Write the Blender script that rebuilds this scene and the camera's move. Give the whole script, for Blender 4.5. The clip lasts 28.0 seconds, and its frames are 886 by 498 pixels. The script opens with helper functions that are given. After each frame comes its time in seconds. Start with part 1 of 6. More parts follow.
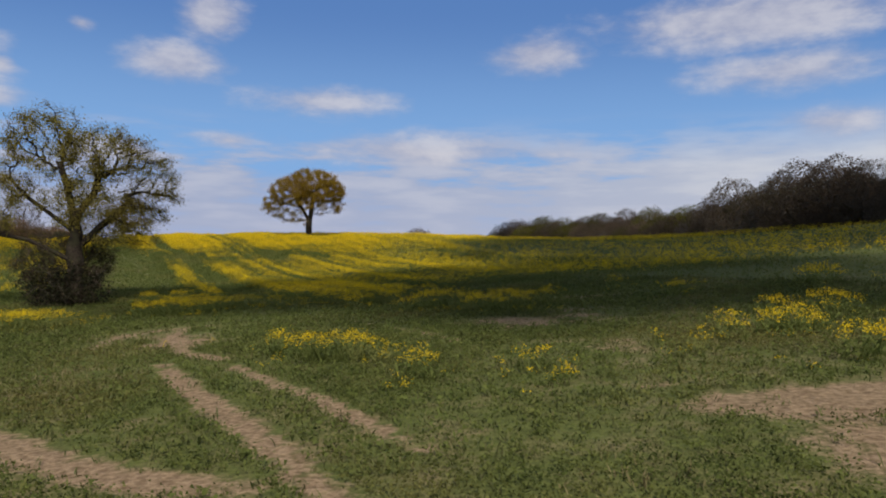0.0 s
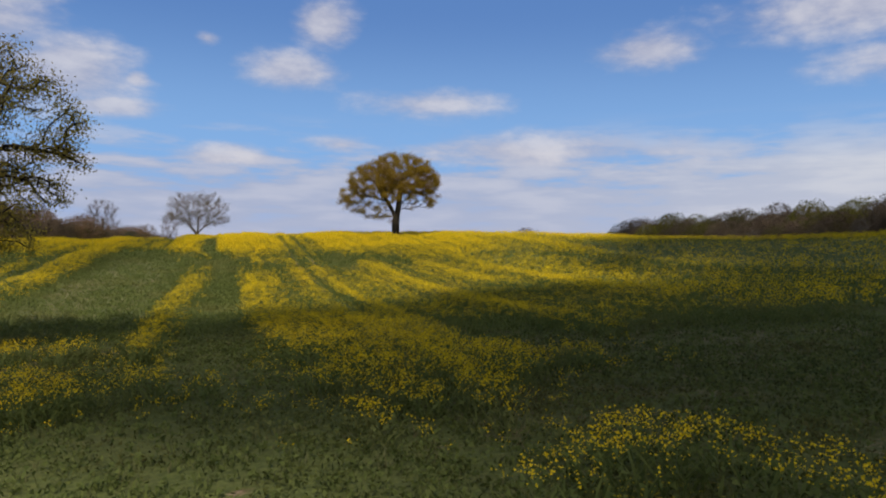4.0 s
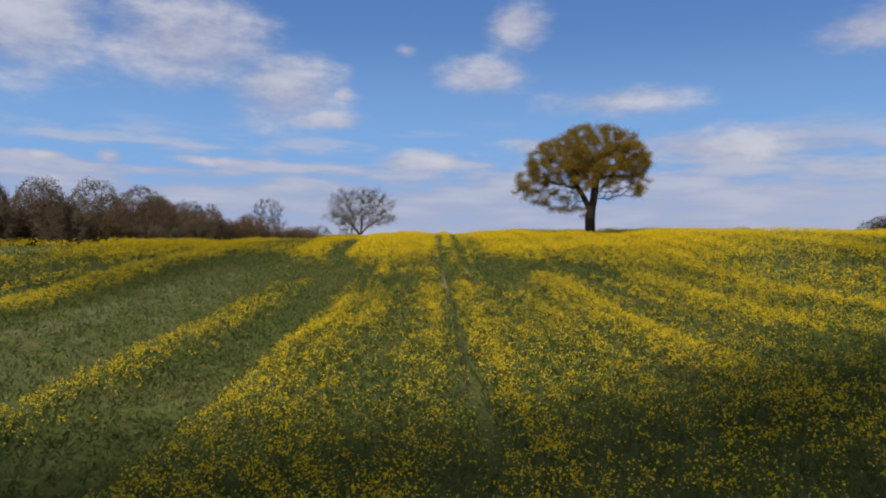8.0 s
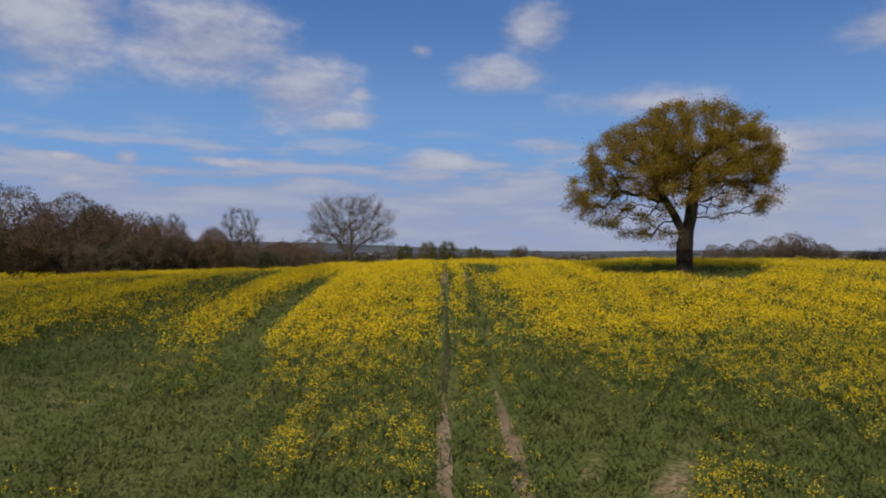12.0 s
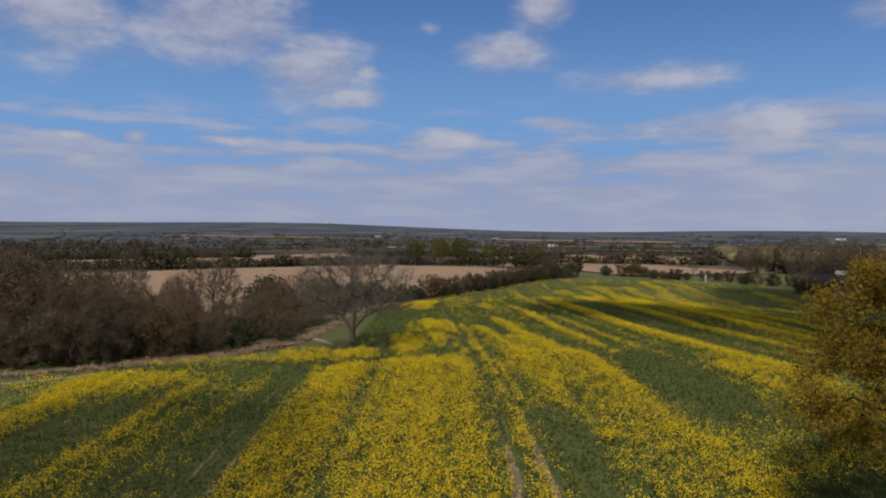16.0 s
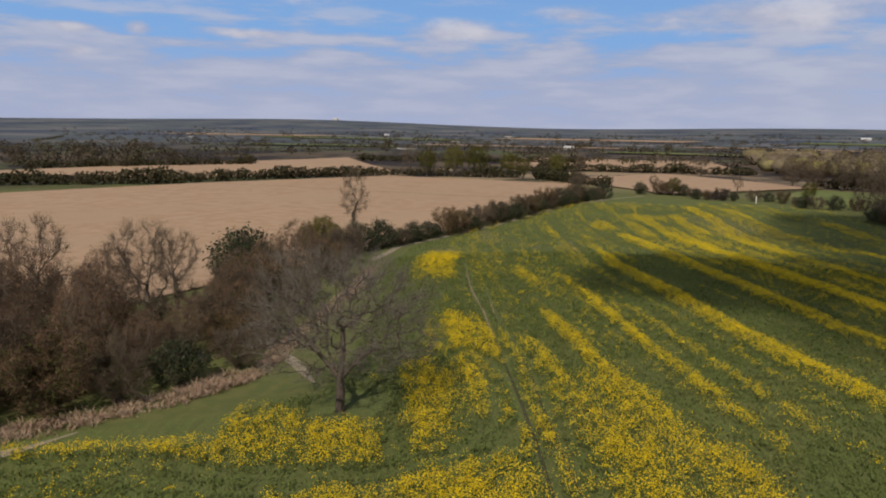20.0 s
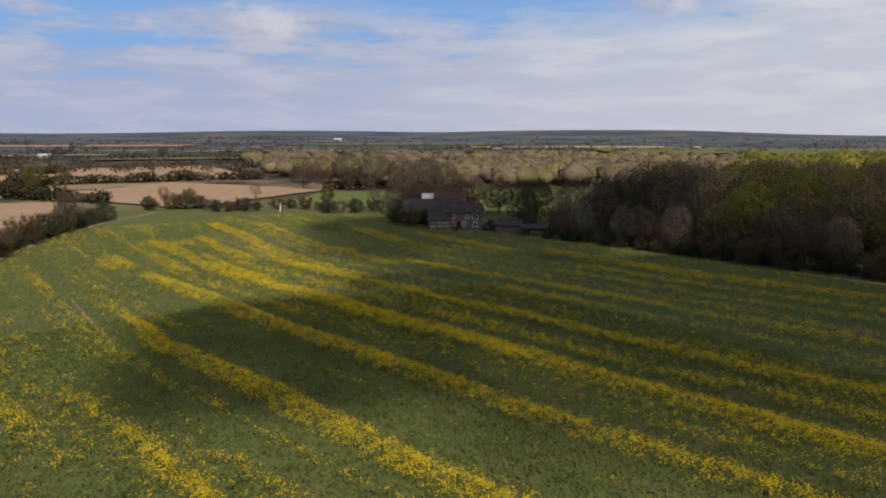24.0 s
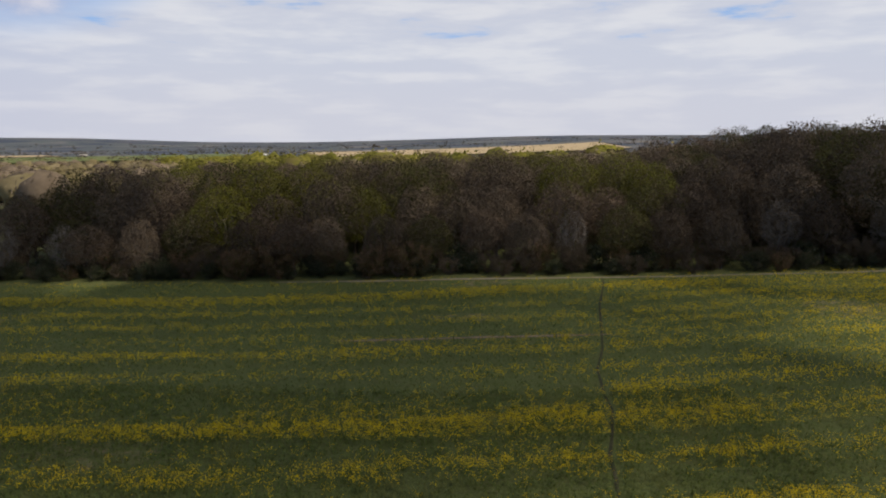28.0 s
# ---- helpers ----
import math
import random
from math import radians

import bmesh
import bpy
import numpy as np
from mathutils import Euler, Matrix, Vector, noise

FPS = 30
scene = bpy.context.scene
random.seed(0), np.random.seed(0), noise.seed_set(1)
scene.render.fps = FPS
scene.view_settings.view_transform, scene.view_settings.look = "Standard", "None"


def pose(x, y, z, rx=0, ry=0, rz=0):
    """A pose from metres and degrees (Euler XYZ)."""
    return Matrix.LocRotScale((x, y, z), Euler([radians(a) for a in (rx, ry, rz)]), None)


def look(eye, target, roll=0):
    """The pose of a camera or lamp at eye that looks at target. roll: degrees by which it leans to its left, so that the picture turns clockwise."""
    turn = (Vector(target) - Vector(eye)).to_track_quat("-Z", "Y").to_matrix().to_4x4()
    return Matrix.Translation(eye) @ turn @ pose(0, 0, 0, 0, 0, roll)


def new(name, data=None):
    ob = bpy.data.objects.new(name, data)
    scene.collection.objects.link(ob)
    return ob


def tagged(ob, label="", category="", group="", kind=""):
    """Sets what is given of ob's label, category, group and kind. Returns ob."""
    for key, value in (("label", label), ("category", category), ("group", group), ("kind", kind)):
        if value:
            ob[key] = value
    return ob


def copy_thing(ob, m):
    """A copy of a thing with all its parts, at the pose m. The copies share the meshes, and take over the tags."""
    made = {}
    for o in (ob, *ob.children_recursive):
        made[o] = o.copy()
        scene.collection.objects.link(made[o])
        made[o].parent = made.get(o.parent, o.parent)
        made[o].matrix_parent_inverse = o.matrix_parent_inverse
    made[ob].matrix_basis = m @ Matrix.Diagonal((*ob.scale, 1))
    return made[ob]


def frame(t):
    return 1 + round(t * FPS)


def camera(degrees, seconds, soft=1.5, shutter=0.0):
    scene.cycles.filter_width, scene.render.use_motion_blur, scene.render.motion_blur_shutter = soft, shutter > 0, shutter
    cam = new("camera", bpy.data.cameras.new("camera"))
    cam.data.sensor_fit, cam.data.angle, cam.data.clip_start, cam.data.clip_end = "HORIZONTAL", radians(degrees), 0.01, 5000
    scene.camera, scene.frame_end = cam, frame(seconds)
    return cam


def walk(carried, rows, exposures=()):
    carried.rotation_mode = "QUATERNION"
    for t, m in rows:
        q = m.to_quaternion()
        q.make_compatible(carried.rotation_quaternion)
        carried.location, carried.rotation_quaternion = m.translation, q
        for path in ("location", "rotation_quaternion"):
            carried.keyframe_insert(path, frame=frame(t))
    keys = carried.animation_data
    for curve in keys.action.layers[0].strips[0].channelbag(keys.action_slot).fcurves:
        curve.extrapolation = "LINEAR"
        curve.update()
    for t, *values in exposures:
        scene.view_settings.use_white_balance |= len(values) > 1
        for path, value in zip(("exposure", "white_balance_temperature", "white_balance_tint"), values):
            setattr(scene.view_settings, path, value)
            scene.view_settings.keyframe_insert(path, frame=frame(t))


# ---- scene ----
cam = camera(64.3, 28.0, soft=2.0)
PATH = [
    (0, (1.821, -0.677, 4.175), (1.783, 1.323, 4.174), 0.6),
    (0.5, (1.547, 2.533, 4.218), (1.504, 4.533, 4.216), 0.6),
    (1, (1.304, 5.773, 4.249), (1.255, 7.772, 4.248), 0.6),
    (1.5, (0.948, 9.159, 4.277), (0.875, 11.158, 4.276), 0.6),
    (2, (0.611, 12.793, 4.307), (0.498, 14.79, 4.305), 0.6),
    (2.5, (0.33, 16.141, 4.333), (0.169, 18.135, 4.331), 0.6),
    (4.5, (-0.743, 27.102, 4.434), (-1.146, 29.061, 4.433), 0.6),
    (5, (-1.218, 29.996, 4.482), (-1.689, 31.94, 4.482), 0.6),
    (5.5, (-1.728, 33.074, 4.447), (-2.308, 34.988, 4.446), 0.6),
    (6, (-2.358, 36.159, 4.439), (-3.106, 38.014, 4.438), 0.6),
    (6.5, (-3.111, 38.939, 4.428), (-3.884, 40.784, 4.426), 0.6),
    (7, (-4.05, 41.73, 4.445), (-4.83, 43.572, 4.443), 0.6),
    (7.5, (-5.169, 44.702, 4.463), (-5.991, 46.525, 4.461), 0.6),
    (8, (-6.26, 47.452, 4.5), (-7.11, 49.263, 4.498), 0.6),
    (8.5, (-7.362, 50.069, 4.567), (-8.233, 51.869, 4.566), 0.6),
    (9, (-8.552, 52.866, 4.603), (-9.425, 54.665, 4.602), 0.6),
    (9.5, (-9.957, 56.001, 4.786), (-10.833, 57.799, 4.785), 0.6),
    (10, (-11.291, 59.189, 5.054), (-12.172, 60.985, 5.052), 0.6),
    (10.5, (-12.708, 62.289, 5.682), (-13.592, 64.083, 5.68), 0.6),
    (11, (-14.272, 65.578, 6.414), (-15.157, 67.371, 6.412), 0.7),
    (11.5, (-15.819, 68.794, 7.085), (-16.708, 70.585, 7.083), 0.6),
    (13.5, (-22.668, 81.003, 10.206), (-23.562, 82.792, 10.204), 0.6),
    (14, (-24.415, 83.406, 11.452), (-25.304, 85.198, 11.45), 0.6),
    (14.5, (-25.956, 85.94, 12.704), (-26.851, 87.729, 12.704), 0.6),
    (15, (-27.566, 88.531, 14.165), (-28.468, 90.316, 14.164), 0.6),
    (15.5, (-29.286, 90.798, 15.473), (-30.19, 92.582, 15.471), 0.6),
    (16, (-31.001, 92.982, 16.681), (-31.911, 94.762, 16.62), 0.6),
    (16.5, (-32.752, 95.311, 17.665), (-33.665, 97.083, 17.51), 0.6),
    (17, (-34.691, 97.805, 18.756), (-35.602, 99.566, 18.496), 0.6),
    (17.5, (-36.564, 100.481, 19.469), (-37.474, 102.234, 19.153), 0.6),
    (18, (-38.328, 103.281, 20.179), (-39.238, 105.03, 19.846), 0.6),
    (18.5, (-40.028, 106.378, 20.86), (-40.94, 108.124, 20.516), 0.7),
    (19, (-41.788, 109.75, 21.535), (-42.703, 111.494, 21.184), 0.7),
    (19.5, (-43.533, 113.002, 21.776), (-44.449, 114.745, 21.426), 0.7),
    (20, (-45.291, 116.488, 21.973), (-46.209, 118.23, 21.622), 0.7),
    (20.5, (-46.805, 119.83, 22.238), (-47.56, 121.65, 21.89), 0.5),
    (21, (-48.557, 123.53, 22.422), (-48.963, 125.458, 22.077), 0.4),
    (21.5, (-50.013, 127.207, 22.425), (-50.26, 129.162, 22.082), 0.4),
    (22, (-51.281, 131.043, 22.315), (-51.338, 133.014, 21.975), 0.4),
    (22.5, (-52.306, 135.268, 22.145), (-52.212, 137.237, 21.807), 0.3),
    (24.5, (-56.267, 148.564, 22.091), (-55.739, 150.465, 21.762), 0.2),
    (25, (-56.585, 151.845, 22.118), (-55.884, 153.69, 21.792), 0.2),
    (25.5, (-56.408, 155.296, 22.008), (-55.555, 157.077, 21.685), 0.2),
    (26, (-55.764, 159.121, 21.657), (-54.8, 160.844, 21.337), 0.1),
    (26.5, (-55.075, 162.545, 21.371), (-53.91, 164.139, 21.054), 0.0),
    (27, (-54.44, 165.527, 21.112), (-53.06, 166.94, 20.798), -0.1),
    (27.5, (-53.729, 168.239, 20.779), (-52.168, 169.45, 20.467), -0.1),
    (28, (-52.686, 170.46, 20.549), (-51.005, 171.498, 20.239), -0.1),
]
walk(cam, [(t, look(eye, target, roll)) for t, eye, target, roll in PATH], [(0, 0.03, 6550, 10), (2.5, 0.0, 6550, 10), (5, 0.2, 6650, 10), (7, 0.1, 6450, 10), (9, -0.05, 6400, 10), (11, -0.17, 6300, 11), (15, -0.3, 6200, 11), (17, -0.22, 6350, 11), (20, 0.0, 6500, 11), (22, 0.04, 6550, 11), (25, 0.1, 6600, 11), (28, 0.22, 6600, 11)])

# ---- light ----
SUN = Vector((0.10, -0.72, 0.69)).normalized()
lamp = bpy.data.lights.new("sun", "SUN")
lamp.energy, lamp.angle, lamp.color = 4.2, radians(0.53), (1.0, 0.91, 0.78)
sun = new("sun", lamp)
sun.matrix_world = look((0, 0, 400), Vector((0, 0, 400)) - SUN)


def nd(tree, kind, **values):
    """A node, with settings (attribute names) and inputs (by their names, with _ for a space)."""
    node = tree.nodes.new(kind)
    for key, value in values.items():
        if key == "op":
            node.operation = value
        elif key == "blend":
            node.blend_type = value
        elif key == "dtype":
            node.data_type = value
        elif key == "mode":
            node.interpolation_type = value
        elif key == "attr":
            node.attribute_name = value
        elif key == "dims":
            node.noise_dimensions = value
        elif key == "clampit":
            node.use_clamp = value
        else:
            slot = node.inputs[int(key[1:])] if key[0] == "i" and key[1:].isdigit() else node.inputs[key.replace("_", " ")]
            if isinstance(value, bpy.types.NodeSocket):
                tree.links.new(value, slot)
            else:
                slot.default_value = value
    return node


def mixc(tree, fac, a, b, blend="MIX"):
    """A colour mix."""
    node = tree.nodes.new("ShaderNodeMix")
    node.data_type, node.blend_type = "RGBA", blend
    for slot, value in ((node.inputs[0], fac), (node.inputs[6], a), (node.inputs[7], b)):
        if isinstance(value, bpy.types.NodeSocket):
            tree.links.new(value, slot)
        elif isinstance(value, tuple):
            slot.default_value = (*value, 1)
        else:
            slot.default_value = value
    return node.outputs[2]


def mth(tree, op, a, b=None, c=None, clampit=False):
    node = tree.nodes.new("ShaderNodeMath")
    node.operation, node.use_clamp = op, clampit
    for n, value in enumerate((a, b, c)):
        if isinstance(value, bpy.types.NodeSocket):
            tree.links.new(value, node.inputs[n])
        elif value is not None:
            node.inputs[n].default_value = value
    return node.outputs[0]


def ramp(tree, value, lo, hi, out0=0.0, out1=1.0):
    """A smooth step from lo to hi."""
    node = tree.nodes.new("ShaderNodeMapRange")
    node.interpolation_type = "SMOOTHSTEP"
    tree.links.new(value, node.inputs[0])
    for n, v in ((1, lo), (2, hi), (3, out0), (4, out1)):
        if isinstance(v, bpy.types.NodeSocket):
            tree.links.new(v, node.inputs[n])
        else:
            node.inputs[n].default_value = v
    return node.outputs[0]


world = bpy.data.worlds.new("sky")
scene.world = world
world.use_nodes = True
wt = world.node_tree
wt.nodes.clear()
sky = wt.nodes.new("ShaderNodeTexSky")
sky.sky_type, sky.sun_disc = "NISHITA", False
sky.sun_elevation, sky.sun_rotation = math.asin(SUN.z), math.atan2(SUN.x, SUN.y)
sky.air_density, sky.dust_density, sky.ozone_density = 1.0, 0.6, 2.0
here = wt.nodes.new("ShaderNodeTexCoord").outputs["Generated"]
split = nd(wt, "ShaderNodeSeparateXYZ", Vector=here)
az = mth(wt, "MULTIPLY", mth(wt, "ARCTAN2", split.outputs[0], split.outputs[1]), 57.2958)
el = mth(wt, "MULTIPLY", mth(wt, "ARCSINE", split.outputs[2]), 57.2958)
spot = nd(wt, "ShaderNodeCombineXYZ", X=az, Y=el).outputs[0]
# Billows and wisps, stretched along the horizon.
wide = nd(wt, "ShaderNodeVectorMath", op="MULTIPLY", i0=spot, i1=(0.13, 0.30, 1)).outputs[0]
billow = nd(wt, "ShaderNodeTexNoise", dims="2D", Vector=wide, Scale=1.0, Detail=7.0, Roughness=0.55).outputs[0]
fine = nd(wt, "ShaderNodeTexNoise", dims="2D", Vector=wide, Scale=4.5, Detail=6.0, Roughness=0.6).outputs[0]
flat = nd(wt, "ShaderNodeVectorMath", op="MULTIPLY", i0=spot, i1=(0.13, 0.75, 1)).outputs[0]
layer = nd(wt, "ShaderNodeTexNoise", dims="2D", Vector=flat, Scale=0.9, Detail=6.0, Roughness=0.55).outputs[0]
# The larger clouds: azimuth, height, half width and half height in degrees, density.
CLOUDS = [
    (-19.4, 17.4, 2.4, 1.7, 1.0), (-28.4, 15.6, 1.3, 0.7, 0.7), (-22.0, 13.7, 3.8, 1.5, 0.92), (-10.8, 11.5, 7.4, 1.5, 0.72), (6.4, 15.3, 4.2, 1.6, 0.9), (22.6, 16.9, 10.6, 2.1, 0.95), (25.0, 13.1, 8.0, 1.7, 0.8),
    (27.8, 9.3, 5.0, 1.4, 0.75), (-33.4, 12.2, 1.4, 0.9, 0.75), (-56.0, 15.4, 5.2, 3.6, 1.0), (-45.0, 15.2, 6.6, 3.0, 1.0), (-38.0, 12.2, 4.6, 2.6, 1.0), (-35.2, 10.1, 3.8, 0.9, 0.9),
    (-26.9, 7.1, 3.4, 0.9, 0.9), (-18.1, 8.2, 3.8, 1.0, 0.6), (-50.6, 6.5, 0.9, 0.55, 1.0), (-54.8, 6.3, 1.5, 0.4, 0.85), (-43.5, 6.5, 5.0, 0.5, 0.7), (-54.5, 4.7, 1.2, 0.45, 0.8), (-2.0, 7.9, 17.0, 1.7, 0.78),
]
best = None
for a0, e0, wa, we, dense in CLOUDS:
    off = nd(wt, "ShaderNodeVectorMath", op="SUBTRACT", i0=spot, i1=(a0, e0, 0)).outputs[0]
    off = nd(wt, "ShaderNodeVectorMath", op="MULTIPLY", i0=off, i1=(0.85 / wa, 0.82 / we, 0)).outputs[0]
    size = nd(wt, "ShaderNodeVectorMath", op="LENGTH", i0=off).outputs["Value"]
    here_is = mth(wt, "SUBTRACT", dense, mth(wt, "MULTIPLY", size, 0.85))
    best = here_is if best is None else mth(wt, "MAXIMUM", best, here_is)
ragged = mth(wt, "ADD", best, mth(wt, "ADD", mth(wt, "MULTIPLY", mth(wt, "SUBTRACT", billow, 0.5), 1.0), mth(wt, "MULTIPLY", mth(wt, "SUBTRACT", fine, 0.5), 0.35)))
puff = ramp(wt, ragged, 0.0, 0.72)
# Thin sheets lower down, closing towards the east.
east = ramp(wt, az, -15.0, 45.0)
far_east = ramp(wt, az, 28.0, 62.0)
low = ramp(wt, el, 9.5, 2.5)
top = mth(wt, "ADD", 8.5, mth(wt, "MULTIPLY", far_east, 16.5))
sheet = mth(wt, "ADD", layer, mth(wt, "ADD", mth(wt, "MULTIPLY", east, 0.27), mth(wt, "MULTIPLY", low, 0.24)))
veil = mth(wt, "MULTIPLY", ramp(wt, sheet, 0.46, 0.70), ramp(wt, el, mth(wt, "ADD", top, 2.5), mth(wt, "SUBTRACT", top, 2.5)))
haze = ramp(wt, el, 6.5, -0.5)
deep = mth(wt, "ADD", mth(wt, "MULTIPLY", billow, 0.75), mth(wt, "MULTIPLY", fine, 0.3))
white = mixc(wt, ramp(wt, mth(wt, "ADD", deep, mth(wt, "MULTIPLY", ragged, 0.25)), 0.42, 0.95), (3.7, 3.85, 5.0), (6.1, 6.0, 6.5))
grey = mixc(wt, ramp(wt, layer, 0.4, 0.72), mixc(wt, east, (3.6, 4.0, 5.4), (5.5, 5.6, 6.1)), mixc(wt, east, (5.0, 5.1, 6.0), (6.7, 6.65, 6.7)))
blue = mixc(wt, 0.75, sky.outputs[0], (0.72, 1.9, 5.0))
blue = mixc(wt, ramp(wt, el, 19.0, 6.0), blue, (2.1, 4.0, 7.2))
tone = mixc(wt, mth(wt, "MULTIPLY", haze, 0.9), blue, (3.5, 4.15, 6.2))
tone = mixc(wt, mth(wt, "MULTIPLY", veil, 0.85), tone, grey)
tone = mixc(wt, mth(wt, "MULTIPLY", puff, 0.8), tone, white)
tone = mixc(wt, ramp(wt, el, 7.5, 0.0, 0.0, 0.55), tone, mixc(wt, east, (3.9, 4.4, 6.0), (5.2, 5.4, 6.2)))
# Broken cloud higher up.
high = mth(wt, "MULTIPLY", ramp(wt, billow, 0.34, 0.52), ramp(wt, el, 22.0, 32.0))
tone = mixc(wt, mth(wt, "MULTIPLY", high, 0.92), tone, (3.1, 2.95, 2.6))
back = nd(wt, "ShaderNodeBackground", Color=tone, Strength=0.1)
wt.links.new(back.outputs[0], nd(wt, "ShaderNodeOutputWorld").inputs[0])

# ---- the lie of the land ----
TURN = radians(26.5)
HEIGHTS = [0.7, 1.34, 1.47, 0.33, -1.14, -2.48, -0.65, 0.53, 1.32, 1.51, 1.8, -0.93, 1.87, 1.93, -1.1, 1.32, -0.56, -1.42, -0.25, 2.55, -0.02, 0.48, -2.54, -0.75, -0.71, -0.06, -2.01, 2.74, -1.95, -0.96, -0.2, -0.6, 0.1, 0.13, -0.35, 0.25, -0.94, -0.29, 0.38, -1.12, -0.06, -0.41, 3.04, 0.89, -3.36, 0.92, -0.08, -1.4]
EAST_SLOPE = [(110, -0.12), (140, 0.57), (170, -0.08), (200, -0.92), (230, -0.71), (260, 0.26), (290, -0.09)]
TILT = (3.47, 3.75, -0.5, 0.85, -4.09, -2.67)


def step(lo, hi, v):
    t = np.clip((v - lo) / (hi - lo), 0, 1)
    return t * t * (3 - 2 * t)


def ground(x, y):
    """Height of the land: a low swell with a brow near the lone oak, a plain to the north and hills far off."""
    x, y = np.asarray(x, float), np.asarray(y, float)
    px, py = (x + 10) / 150, (y - 150) / 150
    q = TILT
    near = q[0] + q[1] * px + q[2] * py + q[3] * px * px + q[4] * px * py + q[5] * py * py
    for i in range(6):
        for j in range(8):
            if HEIGHTS[i * 8 + j]:
                near = near + HEIGHTS[i * 8 + j] * np.exp(-((x + 120 - 40 * i) ** 2 + (y - 45 * j) ** 2) / 2312)
    r = np.hypot(x + 5, (y - 150) / 1.35)
    d = np.hypot(x, y - 150)
    out = -1 - step(150, 600, d) * 6 - step(500, 1500, d) * 5 + step(1800, 3800, d) * 16
    bearing = np.arctan2(x, y - 150)
    out = out + step(1500, 4200, d) * (9 * np.sin(bearing * 5 + 1.0) + 6 * np.sin(bearing * 11 + 2)) + 34 * step(2200, 4000, d) * np.exp(-((bearing + 0.75) / 0.28) ** 2)
    out = out + 30 * step(900, 2600, d) * np.exp(-((bearing - 1.45) / 0.5) ** 2)
    out = out + 20 * step(2300, 3100, d) * np.exp(-(((bearing - 0.42) / 0.2) ** 4))
    out = out + 17 * np.exp(-((x - 235) ** 2 + (y - 90) ** 2) / (2 * 95.0**2))
    k = step(105, 200, r)
    u, v = uv(x, y)
    dip = sum(much * np.exp(-(((v - mid) / 22) ** 2)) for mid, much in EAST_SLOPE) * step(78, 116, u) * (1 - step(150, 200, u))
    return near * (1 - k) + out * k + dip


def gz(x, y):
    return float(ground(x, y))


def uv(x, y):
    """Across and along the drilled rows of the field."""
    return x * math.cos(TURN) + y * math.sin(TURN), -x * math.sin(TURN) + y * math.cos(TURN)


def xy(u, v):
    return u * math.cos(TURN) - v * math.sin(TURN), u * math.sin(TURN) + v * math.cos(TURN)


def lattice(i, j, seed):
    h = (i.astype(np.int64) * 374761393 + j.astype(np.int64) * 668265263 + seed * 1274126177) & 0xFFFFFFFF
    h = ((h ^ (h >> 13)) * 1274126177) & 0xFFFFFFFF
    return ((h ^ (h >> 16)) & 0xFFFF) / 65535.0


def grain(x, y, seed=0):
    """Smooth value noise, 0 to 1, one cell a unit."""
    i, j = np.floor(x), np.floor(y)
    a, b = x - i, y - j
    a, b = a * a * (3 - 2 * a), b * b * (3 - 2 * b)
    return (lattice(i, j, seed) * (1 - a) + lattice(i + 1, j, seed) * a) * (1 - b) + (lattice(i, j + 1, seed) * (1 - a) + lattice(i + 1, j + 1, seed) * a) * b


# Flowering strips: centre across, half width, strength, from, to along the rows. North of the bare tree the rows bend a little.
NORTH = [
    (15.0, 2.4, 1.0, 164, 187), (15.5, 3.2, 0.5, 205, 232), (24.0, 0.8, 0.95, 164, 187), (22.2, 4.2, 0.95, 144, 160), (23.2, 2.0, 0.95, 156, 169), (25.4, 1.0, 0.75, 196, 211),
    (29.2, 0.7, 0.5, 158, 192), (29.6, 0.6, 0.5, 186, 207), (32.4, 0.5, 0.32, 158, 192), (33.3, 0.5, 0.5, 150, 165), (36.2, 1.9, 0.8, 140, 156), (39.1, 1.25, 1.0, 142, 217), (39.6, 0.8, 0.45, 212, 240),
    (45.0, 0.6, 0.32, 142, 205), (50.0, 1.4, 0.9, 142, 264), (55.5, 0.6, 0.35, 142, 250), (60.8, 1.7, 1.0, 136, 292), (67.8, 1.0, 0.5, 120, 215), (74.4, 1.35, 0.95, 110, 272),
]
NORTH_FAR = [
    (81.8, 1.9, 0.7, 100, 168), (87.2, 1.3, 0.7, 100, 225), (94.2, 1.5, 0.8, 90, 262), (98.8, 0.8, 0.5, 90, 170), (103.2, 0.9, 0.5, 90, 170), (107.6, 1.2, 0.65, 80, 235), (114.3, 1.1, 0.6, 70, 235), (121.5, 2.4, 0.75, 60, 250),
    (90, 2.0, 0.95, 256, 280), (87.5, 2.2, 0.95, 272, 315), (62.5, 1.8, 0.95, 246, 280), (77.2, 1.4, 0.7, 244, 268), (74.6, 1.3, 0.8, 262, 286), (106.8, 2.2, 0.85, 262, 300), (61, 6.5, 0.8, 292, 299), (101.9, 2.0, 0.6, 300, 326), (78, 2.0, 0.9, 268, 318), (48.0, 2.2, 0.85, 272, 286), (56, 1.6, 0.6, 262, 288), (117, 2.4, 0.6, 256, 290), (69, 1.5, 0.8, 272, 300),
]
